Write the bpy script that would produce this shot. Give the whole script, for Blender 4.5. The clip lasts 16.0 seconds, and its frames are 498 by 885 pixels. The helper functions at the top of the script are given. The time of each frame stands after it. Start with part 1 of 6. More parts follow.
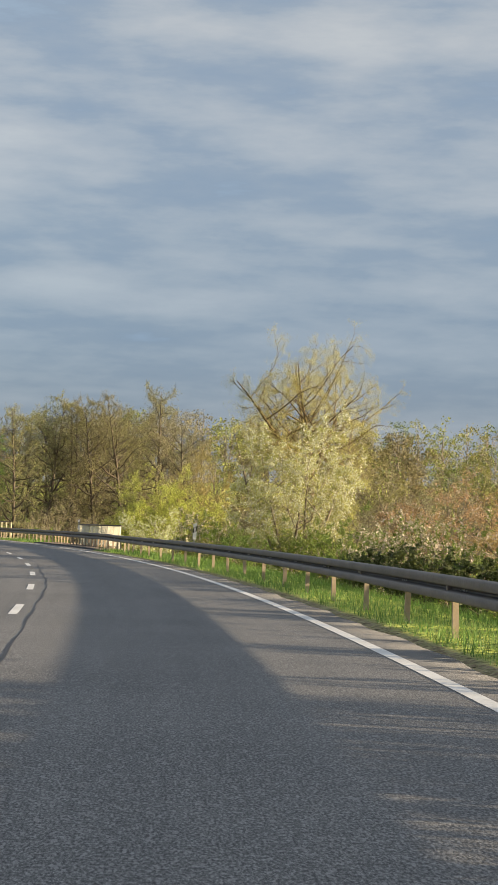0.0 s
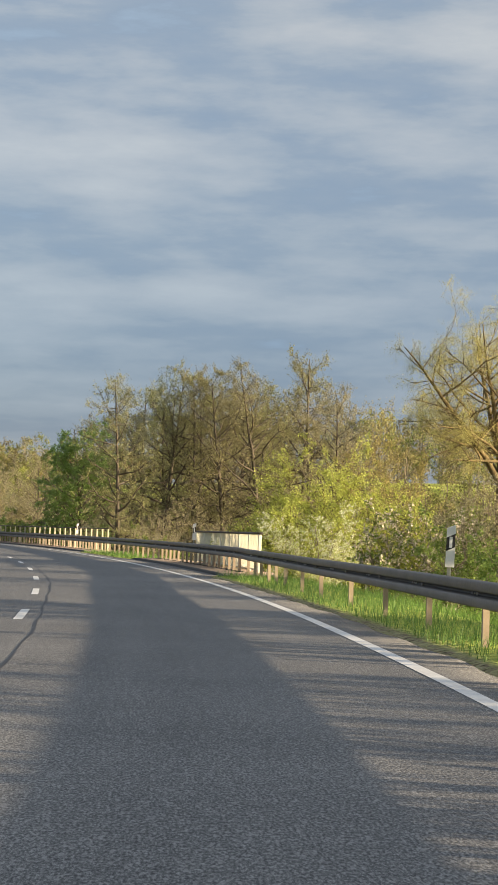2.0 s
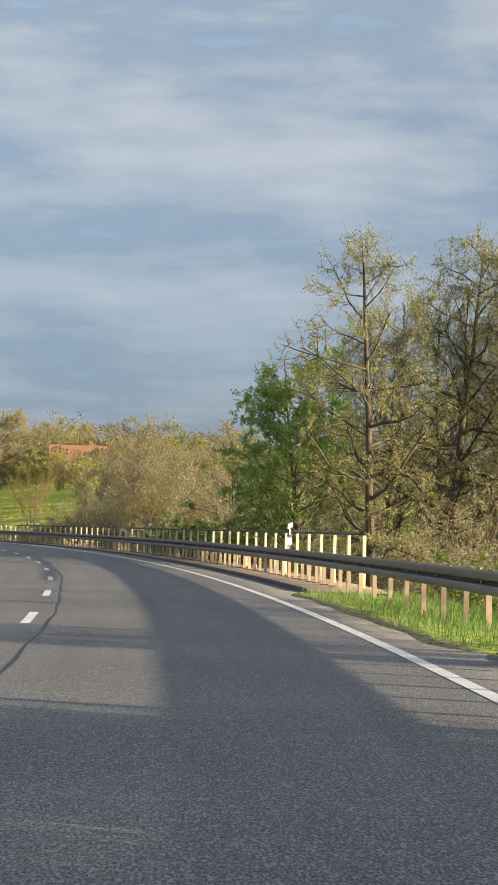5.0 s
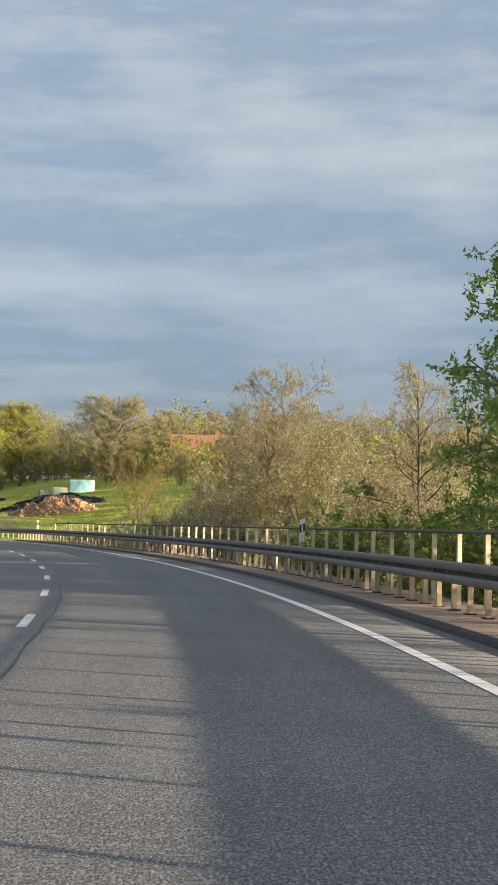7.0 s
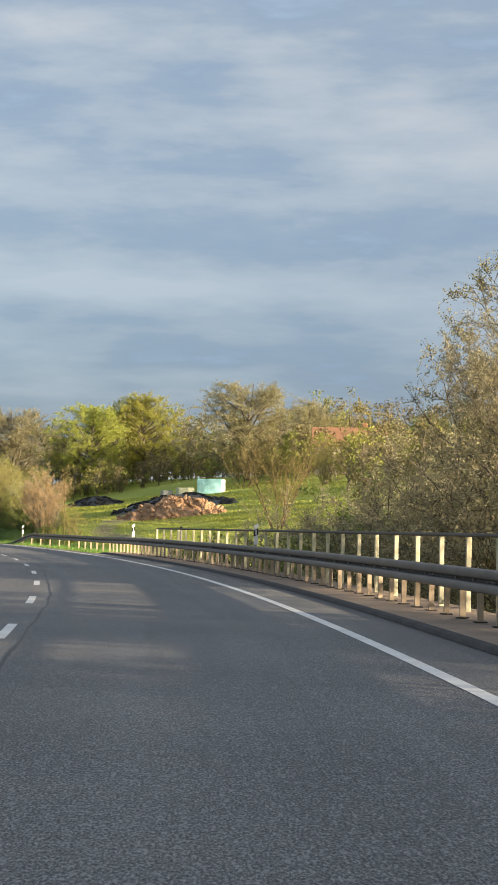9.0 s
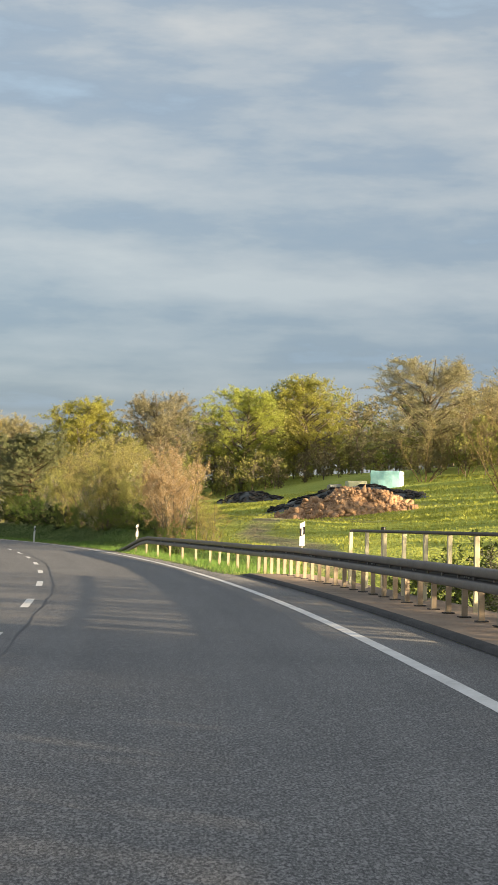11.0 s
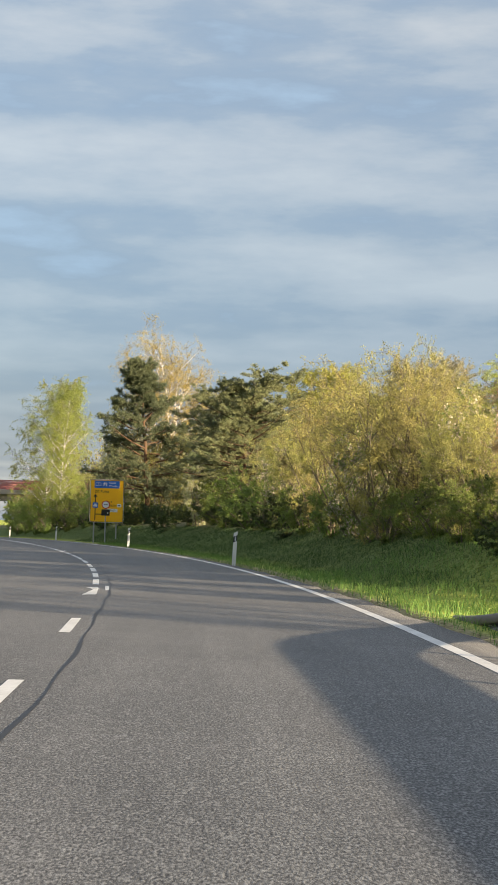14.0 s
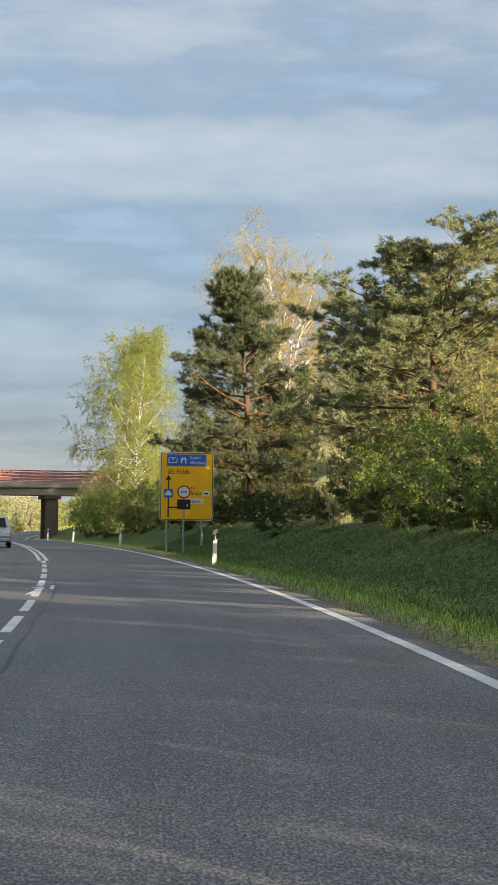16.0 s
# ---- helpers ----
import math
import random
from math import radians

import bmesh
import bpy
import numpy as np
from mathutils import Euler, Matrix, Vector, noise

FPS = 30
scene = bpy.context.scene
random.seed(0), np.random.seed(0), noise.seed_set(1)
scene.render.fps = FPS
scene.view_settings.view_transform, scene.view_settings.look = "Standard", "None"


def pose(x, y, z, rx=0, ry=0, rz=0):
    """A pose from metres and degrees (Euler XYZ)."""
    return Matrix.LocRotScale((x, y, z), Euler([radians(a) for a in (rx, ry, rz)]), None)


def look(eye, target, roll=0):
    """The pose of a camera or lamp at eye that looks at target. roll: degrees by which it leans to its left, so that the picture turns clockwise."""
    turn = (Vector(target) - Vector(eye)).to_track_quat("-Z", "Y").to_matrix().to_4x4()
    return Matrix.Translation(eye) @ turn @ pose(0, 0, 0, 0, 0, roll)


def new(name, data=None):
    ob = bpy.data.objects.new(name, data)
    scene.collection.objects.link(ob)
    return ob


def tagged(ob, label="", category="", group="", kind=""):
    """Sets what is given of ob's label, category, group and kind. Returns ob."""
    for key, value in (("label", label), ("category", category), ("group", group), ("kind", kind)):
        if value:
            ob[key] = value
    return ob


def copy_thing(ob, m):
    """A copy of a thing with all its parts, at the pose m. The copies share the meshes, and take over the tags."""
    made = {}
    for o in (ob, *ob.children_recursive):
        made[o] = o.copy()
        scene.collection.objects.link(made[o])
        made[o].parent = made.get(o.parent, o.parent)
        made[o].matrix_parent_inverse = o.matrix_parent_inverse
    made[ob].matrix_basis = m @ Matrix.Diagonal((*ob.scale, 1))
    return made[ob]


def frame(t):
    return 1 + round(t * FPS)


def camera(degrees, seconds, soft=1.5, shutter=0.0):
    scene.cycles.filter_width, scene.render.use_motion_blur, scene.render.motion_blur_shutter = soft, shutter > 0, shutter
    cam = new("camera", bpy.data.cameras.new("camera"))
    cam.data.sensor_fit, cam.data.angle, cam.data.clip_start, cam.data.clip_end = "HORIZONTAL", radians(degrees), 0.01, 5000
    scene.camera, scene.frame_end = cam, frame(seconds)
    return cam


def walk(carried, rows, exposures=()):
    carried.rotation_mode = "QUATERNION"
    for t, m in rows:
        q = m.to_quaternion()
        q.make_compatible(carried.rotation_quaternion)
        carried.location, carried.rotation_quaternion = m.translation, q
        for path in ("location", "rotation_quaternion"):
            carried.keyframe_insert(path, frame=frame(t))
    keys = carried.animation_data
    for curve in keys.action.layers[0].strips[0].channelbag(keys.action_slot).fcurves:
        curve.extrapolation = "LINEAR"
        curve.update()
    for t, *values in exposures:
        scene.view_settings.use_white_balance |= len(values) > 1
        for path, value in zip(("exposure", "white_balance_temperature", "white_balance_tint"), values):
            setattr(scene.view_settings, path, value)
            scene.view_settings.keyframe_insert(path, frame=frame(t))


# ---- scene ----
cam = camera(15.69, 16.0, soft=1.5)
EYE = 1.217
# seconds, x, y, yaw, pitch, roll
ROWS = [
    (0, -2.602, -10.377, -3.459, 2.748, -1.831),
    (0.5, -2.447, -1.27, -2.374, 2.836, -1.649),
    (1, -2.508, 7.781, -1.315, 2.748, -1.682),
    (1.5, -2.753, 16.745, -0.259, 2.798, -1.673),
    (2, -3.094, 25.727, 0.847, 2.835, -1.528),
    (2.5, -3.609, 34.664, 1.952, 2.819, -1.406),
    (3, -4.319, 43.736, 3.088, 2.806, -1.297),
    (3.5, -5.276, 52.895, 4.165, 2.758, -1.381),
    (4, -6.355, 61.95, 5.253, 2.81, -0.975),
    (4.5, -7.552, 71.096, 6.423, 2.92, -1.097),
    (5, -8.993, 80.259, 7.664, 2.785, -1.374),
    (6.25, -13.364, 103.179, 10.232, 2.711, -1.234),
    (7.5, -18.739, 125.897, 12.896, 2.637, -1.093),
    (8, -21.171, 134.835, 13.918, 2.664, -1.134),
    (8.5, -23.756, 143.728, 14.908, 2.742, -1.025),
    (9.75, -30.993, 165.917, 18.004, 2.716, -1.165),
    (11, -39.71, 188.714, 21.134, 2.689, -1.304),
    (11.5, -43.752, 198.001, 22.507, 2.695, -1.448),
    (12, -48.038, 207.144, 23.975, 2.652, -1.434),
    (12.5, -52.356, 216.038, 25.357, 2.579, -1.543),
    (13, -56.836, 224.788, 26.552, 2.588, -1.735),
    (13.5, -61.557, 233.505, 27.754, 2.526, -1.583),
    (14, -66.602, 242.337, 28.801, 2.622, -1.483),
    (14.5, -72.024, 251.502, 29.576, 2.655, -1.41),
    (15, -77.629, 260.723, 30.244, 2.632, -1.054),
    (15.5, -83.28, 269.923, 31.215, 2.605, -1.083),
    (16, -89.061, 278.793, 32.311, 2.445, -0.65),
]
walk(cam, [(t, pose(x, y, EYE, 90 + pitch, roll, yaw)) for t, x, y, yaw, pitch, roll in ROWS],
     ((0, 1.32, 6600, 10), (4.5, 1.42, 6500, 10), (8.7, 1.43, 6450, 10), (11, 1.47, 7000, 10), (12.3, 1.45, 6950, 10), (14, 1.48, 6550, 10), (16, 1.46, 6450, 10)))

# ---- sky and sun ----
SUN_AWAY = radians(75.0)      # from straight behind the first view towards the right
SUN_UP = radians(9.2)
SKY = 0.335
world = bpy.data.worlds.new("world")
scene.world = world
world.use_nodes = True


class Nodes:
    """A small builder for node trees."""

    def __init__(self, tree):
        self.t = tree

    def add(self, kind, **values):
        n = self.t.nodes.new(kind)
        for k, v in values.items():
            if k.startswith("i_"):
                key = k[2:]
                key = int(key) if key.isdigit() else key.replace("_", " ")
                if isinstance(v, bpy.types.NodeSocket):
                    self.t.links.new(v, n.inputs[key])
                else:
                    n.inputs[key].default_value = v
            else:
                setattr(n, k, v)
        return n

    def math(self, op, a, b=0.0, clamp=False):
        n = self.add("ShaderNodeMath", operation=op, use_clamp=clamp)
        for k, v in ((0, a), (1, b)):
            if isinstance(v, bpy.types.NodeSocket):
                self.t.links.new(v, n.inputs[k])
            else:
                n.inputs[k].default_value = v
        return n.outputs[0]

    def mix(self, fac, a, b, blend="MIX"):
        n = self.add("ShaderNodeMix", data_type="RGBA", blend_type=blend)
        for k, v in ((0, fac), (6, a), (7, b)):
            if isinstance(v, bpy.types.NodeSocket):
                self.t.links.new(v, n.inputs[k])
            else:
                n.inputs[k].default_value = v
        return n.outputs[2]

    def noise(self, vec, scale, detail=4.0, rough=0.55, distort=0.0):
        n = self.add("ShaderNodeTexNoise", i_Scale=scale, i_Detail=detail, i_Roughness=rough, i_Distortion=distort)
        if vec is not None:
            self.t.links.new(vec, n.inputs["Vector"])
        return n.outputs["Fac"]

    def ramp(self, fac, stops):
        n = self.add("ShaderNodeValToRGB", i_0=fac)
        el = n.color_ramp.elements
        while len(el) < len(stops):
            el.new(0.5)
        for e, (p, c) in zip(el, stops):
            e.position = p
            e.color = (*c, 1) if len(c) == 3 else c
        return n.outputs[0]


def build_sky():
    tree = world.node_tree
    tree.nodes.clear()
    N = Nodes(tree)
    sky = N.add("ShaderNodeTexSky", sky_type="NISHITA", sun_disc=False, sun_elevation=SUN_UP, sun_rotation=radians(180) - SUN_AWAY, altitude=200, air_density=1.0, dust_density=1.5, ozone_density=1.5)
    co = N.add("ShaderNodeTexCoord")
    sep = N.add("ShaderNodeSeparateXYZ", i_0=co.outputs["Generated"])
    z = N.math("MAXIMUM", sep.outputs["Z"], 0.0)
    # a flat deck of stratocumulus overhead, foreshortened towards the horizon
    den = N.math("ADD", z, 0.035)
    u = N.math("DIVIDE", sep.outputs["X"], den)
    v = N.math("DIVIDE", sep.outputs["Y"], den)
    flat = N.add("ShaderNodeCombineXYZ", i_0=u, i_1=v, i_2=3.7).outputs[0]
    rolls = N.noise(flat, 1.1, 3.0, 0.45)
    sheet = N.noise(flat, 0.36, 2.0, 0.5)
    # the rolls have thickness: billows that are lit on their upper, sunward side and dull below
    billow_at = N.add("ShaderNodeMapping", i_Vector=co.outputs["Generated"], i_Location=(0.7, 1.9, 0.0), i_Scale=(6.0, 6.0, 24.0)).outputs[0]
    above = N.add("ShaderNodeVectorMath", operation="ADD", i_0=billow_at, i_1=(0.20, 0.0, 0.34)).outputs[0]
    billow = N.noise(billow_at, 1.0, 7.0, 0.56)
    billow_above = N.noise(above, 1.0, 7.0, 0.56)
    lit = N.math("MULTIPLY", N.math("SUBTRACT", billow, billow_above), 0.74)
    body = N.math("ADD", N.math("MULTIPLY", rolls, 0.50), N.math("ADD", N.math("MULTIPLY", sheet, 0.20), N.math("MULTIPLY", billow, 0.40)))
    cover = N.math("ADD", N.math("SUBTRACT", body, 0.05), lit)
    cloud = N.ramp(cover, [(0.24, (0.29, 0.375, 0.49)), (0.36, (0.232, 0.286, 0.375)), (0.43, (0.258, 0.306, 0.384)), (0.49, (0.312, 0.350, 0.410)), (0.56, (0.360, 0.388, 0.434)), (0.65, (0.415, 0.432, 0.464)), (0.78, (0.48, 0.49, 0.505))])
    # the deck is darker and bluer low down, pale at the very horizon and brightest overhead
    height = N.ramp(z, [(0.0, (1.25, 1.2, 1.12)), (0.02, (0.98, 1.02, 1.06)), (0.05, (0.54, 0.645, 0.88)), (0.10, (0.66, 0.75, 0.94)), (0.16, (0.92, 0.955, 1.03)), (0.28, (1.20, 1.18, 1.14)), (1.0, (1.7, 1.66, 1.58))])
    deck = N.mix(1.0, cloud, height, "MULTIPLY")
    a = N.add("ShaderNodeBackground", i_Color=sky.outputs[0], i_Strength=0.022)
    b = N.add("ShaderNodeBackground", i_Color=deck, i_Strength=SKY)
    s = N.add("ShaderNodeAddShader", i_0=a.outputs[0], i_1=b.outputs[0])
    out = N.add("ShaderNodeOutputWorld", i_Surface=s.outputs[0])


build_sky()
sun = new("sun", bpy.data.lights.new("sun", "SUN"))
sun.data.energy, sun.data.angle, sun.data.color = 5.0, radians(0.6), (1.0, 0.80, 0.55)
sun.matrix_world = look((math.sin(SUN_AWAY) * math.cos(SUN_UP) * 300, -math.cos(SUN_AWAY) * math.cos(SUN_UP) * 300, math.sin(SUN_UP) * 300), (0, 0, 0))

# ---- the road's line: s metres along the right edge line, r metres to its right ----
KNOTS = np.arange(-20, 541, 40)
KAPPA = [0.002194, 0.001836, 0.00227, 0.001777, 0.002197, 0.002022, 0.002191, 0.001549, 0.0024, 0.001075, 0.000676, 0.00024, -0.000293, -0.000825, -0.001357]
S_LINE = np.arange(-400, 3201, 1.0)
k_line = np.interp(S_LINE, KNOTS, KAPPA)
k_line[S_LINE > 540] = -0.001357 * np.clip(1 - (S_LINE[S_LINE > 540] - 540) / 160, 0, 1)
k_line[S_LINE < -20] = 0.002 * np.clip(1 + (S_LINE[S_LINE < -20] + 20) / 200, 0, 1)
TH = np.concatenate([[0], np.cumsum((k_line[1:] + k_line[:-1]) / 2)])
TH -= np.interp(0, S_LINE, TH)
mid = (TH[1:] + TH[:-1]) / 2
X_LINE = np.concatenate([[0], np.cumsum(-np.sin(mid))])
Y_LINE = np.concatenate([[0], np.cumsum(np.cos(mid))])
X_LINE -= np.interp(0, S_LINE, X_LINE)
Y_LINE -= np.interp(0, S_LINE, Y_LINE)
LANE = 4.05


def heading(s):
    return np.interp(s, S_LINE, TH)


def road_xy(s, r):
    th = heading(s)
    return np.interp(s, S_LINE, X_LINE) + np.cos(th) * r, np.interp(s, S_LINE, Y_LINE) + np.sin(th) * r


def road_z(s):
    return -3.1e-5 * np.clip(np.asarray(s, float) - 300, 0, 220) ** 2


def at(s, r, z=0.0):
    """A place beside the road, z above the road's surface."""
    x, y = road_xy(s, r)
    return Vector((float(x), float(y), float(road_z(s)) + z))


def smooth(v, a, b):
    t = np.clip((np.asarray(v, float) - a) / (b - a), 0, 1)
    return t * t * (3 - 2 * t)


def wobble(x, y, scale, seed=0.0):
    return (np.sin(x * scale + 1.3 + seed) * np.cos(y * scale * 1.17 + seed * 2.1) + 0.5 * np.sin(x * scale * 2.3 + y * scale * 1.9 + seed))


def ground_z(s, r):
    """The ground's height over the whole place, the road's bed included."""
    s, r = np.broadcast_arrays(np.asarray(s, float), np.asarray(r, float))
    x, y = road_xy(s, r)
    base = road_z(s)
    rr = np.maximum(r, 0)
    ll = np.maximum(-r - 9.0, 0)
    # embankment down to the stream meadow before and under the bridges
    drop = -1.7 * smooth(rr, 2.3, 7.5) * (1 - smooth(s, 235, 262))
    under = -1.4 * (smooth(s, 76, 79) * (1 - smooth(s, 96, 99)) + smooth(s, 119, 124) * (1 - smooth(s, 229, 235))) * smooth(rr, 2.0, 3.2)
    far_up = 0.055 * np.maximum(rr - 45, 0) * (1 - smooth(s, 235, 275)) * (1 - smooth(rr, 150, 420) * 0.6)
    meadow = 0.118 * np.maximum(np.minimum(rr, 74 + 0.3 * (rr - 74)) - 3.0, 0) * smooth(s, 236, 268) * (1 - 0.45 * smooth(rr, 80, 300))
    ditch = -0.35 * np.exp(-((rr - 4.0) / 1.6) ** 2) * smooth(s, 240, 262) * (1 - smooth(s, 285, 300))
    bank = 1.0 * smooth(rr, 1.2, 5.4) * smooth(s, 277, 294) * (1 - smooth(rr, 9, 17))
    rise = 0.085 * np.clip(rr - 56, 0, 18) * smooth(s, 330, 400) * (1 - smooth(rr, 100, 400) * 0.7)
    left = -0.9 * smooth(ll, 0.5, 7.0)
    bump = 0.05 * wobble(x, y, 0.9) * smooth(np.abs(r + 4) - 5.5, 1.0, 3.0) + 0.35 * wobble(x, y, 0.06, 2.0) * smooth(np.abs(r + 4), 16, 40)
    bed = -0.12 * (1 - smooth(r, 0.35, 0.9)) * smooth(r, -9.4, -8.8)
    z = drop + under + far_up + meadow + rise + ditch + bank + left + bump + bed
    return base * (1 - smooth(np.abs(r), 30, 120)) + z


def spot(s, r, sink=0.0):
    x, y = road_xy(s, r)
    return Vector((float(x), float(y), float(ground_z(s, r)) - sink))


# ---- mesh helpers ----
def mesh_np(name, verts, faces, material=None, smooth_shade=False):
    """A mesh from arrays: verts n x 3, faces m x 3 or m x 4."""
    me = bpy.data.meshes.new(name)
    verts = np.ascontiguousarray(verts, dtype=np.float32)
    faces = np.ascontiguousarray(faces, dtype=np.int32)
    k = faces.shape[1]
    me.vertices.add(len(verts))
    me.vertices.foreach_set("co", verts.ravel())
    me.loops.add(faces.size)
    me.loops.foreach_set("vertex_index", faces.ravel())
    me.polygons.add(len(faces))
    me.polygons.foreach_set("loop_start", np.arange(0, faces.size, k, dtype=np.int32))
    me.update(calc_edges=True)
    if smooth_shade:
        me.polygons.foreach_set("use_smooth", np.ones(len(faces), dtype=bool))
    if material:
        me.materials.append(material)
    return me


def bm_mesh(name, bm, material=None):
    me = bpy.data.meshes.new(name)
    bm.normal_update()
    bm.to_mesh(me)
    bm.free()
    if material:
        me.materials.append(material)
    return me


def part(name, bm, material, parent, label=""):
    ob = new(name, bm_mesh(name, bm, material) if isinstance(bm, bmesh.types.BMesh) else bm)
    ob.parent = parent
    if label:
        ob["label"] = label
    return ob


def box(bm, size, centre=(0, 0, 0), bevel=0.0, turn=None):
    m = Matrix.Translation(centre)
    if turn is not None:
        m = m @ turn
    made = bmesh.ops.create_cube(bm, size=1.0, matrix=m @ Matrix.Diagonal((*size, 1)))
    if bevel:
        edges = list({e for v in made["verts"] for e in v.link_edges})
        bmesh.ops.bevel(bm, geom=edges, offset=bevel, segments=1, affect="EDGES", profile=0.5)
    return bm


def boxed(size, centre=(0, 0, 0), bevel=0.0, turn=None):
    return box(bmesh.new(), size, centre, bevel, turn)


def sweep(profile, ss, r_of, z_of, closed=False):
    """A profile of (outward r, z) points carried along the road."""
    prof = np.array(profile, float)
    ss = np.asarray(ss, float)
    n, k = len(ss), len(prof)
    V = np.zeros((n, k, 3))
    for i, s in enumerate(ss):
        rr, zz = r_of(s), z_of(s)
        x, y = road_xy(s, rr + prof[:, 0])
        V[i, :, 0], V[i, :, 1], V[i, :, 2] = x, y, road_z(s) + zz + prof[:, 1]
    F = []
    kk = k if closed else k - 1
    for i in range(n - 1):
        for j in range(kk):
            a, b = i * k + j, i * k + (j + 1) % k
            F.append((a, b, b + k, a + k))
    return V.reshape(-1, 3), F


def end_cap(V, F, k):
    """Closes both ends of a closed sweep with fans of quads."""
    n = len(V) // k
    for base, flip in ((0, False), ((n - 1) * k, True)):
        for j in range(1, k - 2, 2):
            q = (base, base + j, base + j + 1, base + j + 2)
            F.append(q if flip else q[::-1])
    return F


def along(s, r, z=0.0, turn=0.0):
    """The pose of a thing beside the road: x to the right, y along the road."""
    return Matrix.Translation(at(s, r, z)) @ Matrix.Rotation(float(heading(s)) + radians(turn), 4, "Z")

# ---- materials ----
def material(name, rough=0.8, metal=0.0, spec=0.3):
    m = bpy.data.materials.new(name)
    m.use_nodes = True
    N = Nodes(m.node_tree)
    bsdf = m.node_tree.nodes["Principled BSDF"]
    bsdf.inputs["Roughness"].default_value = rough
    bsdf.inputs["Metallic"].default_value = metal
    bsdf.inputs["Specular IOR Level"].default_value = spec
    return m, N, bsdf


def link(N, a, b):
    N.t.links.new(a, b)


def bump(N, bsdf, height, strength=0.3, distance=0.02):
    b = N.add("ShaderNodeBump", i_Strength=strength, i_Distance=distance, i_Height=height)
    link(N, b.outputs[0], bsdf.inputs["Normal"])


def world_pos(N):
    return N.add("ShaderNodeNewGeometry").outputs["Position"]


def varied(name, dark, light, scale, rough=0.85, metal=0.0, fine=None, relief=0.0, spec=0.3, local=True, lo=0.3, hi=0.7):
    """A surface whose colour drifts between two tones at two scales."""
    m, N, bsdf = material(name, rough, metal, spec)
    vec = N.add("ShaderNodeTexCoord").outputs["Object"] if local else world_pos(N)
    a = N.noise(vec, scale, 4.0, 0.6)
    b = N.noise(vec, fine or scale * 9, 3.0, 0.6)
    f = N.math("ADD", N.math("MULTIPLY", a, 0.6), N.math("MULTIPLY", b, 0.4))
    link(N, N.ramp(f, [(lo, dark), (hi, light)]), bsdf.inputs["Base Color"])
    if relief:
        bump(N, bsdf, b, relief)
    return m


def asphalt_material():
    m, N, bsdf = material("asphalt", 0.82, 0.0, 0.35)
    pos = world_pos(N)
    sheet = N.add("ShaderNodeAttribute", attribute_name="lane").outputs["Vector"]
    stretch = N.add("ShaderNodeMapping", i_Vector=sheet, i_Scale=(1.6, 0.05, 1.0)).outputs[0]
    wear = N.noise(stretch, 1.0, 4.0, 0.6)
    patch = N.noise(pos, 0.35, 4.0, 0.6)
    # worn stone in binder: thumb-wide stones, stretched lengthwise to suit the camera's view
    long = N.add("ShaderNodeMapping", i_Vector=sheet, i_Scale=(1.0, 0.34, 1.0)).outputs[0]
    grain = N.noise(long, 74.0, 2.0, 0.75)
    blotch = N.noise(long, 17.0, 3.0, 0.65)
    chips = N.add("ShaderNodeTexVoronoi", i_Vector=long, i_Scale=70.0)
    tone = N.math("ADD", N.math("MULTIPLY", wear, 0.5), N.math("MULTIPLY", patch, 0.5))
    base = N.ramp(tone, [(0.3, (0.112, 0.113, 0.114)), (0.7, (0.190, 0.188, 0.184))])
    base = N.mix(1.0, base, N.ramp(blotch, [(0.3, (0.80, 0.80, 0.81)), (0.7, (1.20, 1.20, 1.19))]), "MULTIPLY")
    grains = N.ramp(grain, [(0.34, (0.28, 0.28, 0.30)), (0.5, (0.86, 0.86, 0.86)), (0.66, (1.95, 1.93, 1.90))])
    col = N.mix(0.95, base, grains, "MULTIPLY")
    stone = N.ramp(chips.outputs["Color"], [(0.78, (0, 0, 0)), (0.82, (1, 1, 1))])
    col = N.mix(N.math("MULTIPLY", stone, 0.5), col, (0.33, 0.325, 0.315, 1))
    link(N, col, bsdf.inputs["Base Color"])
    h = N.math("ADD", grain, N.math("MULTIPLY", chips.outputs["Distance"], -0.5))
    bump(N, bsdf, h, 0.3, 0.006)
    return m


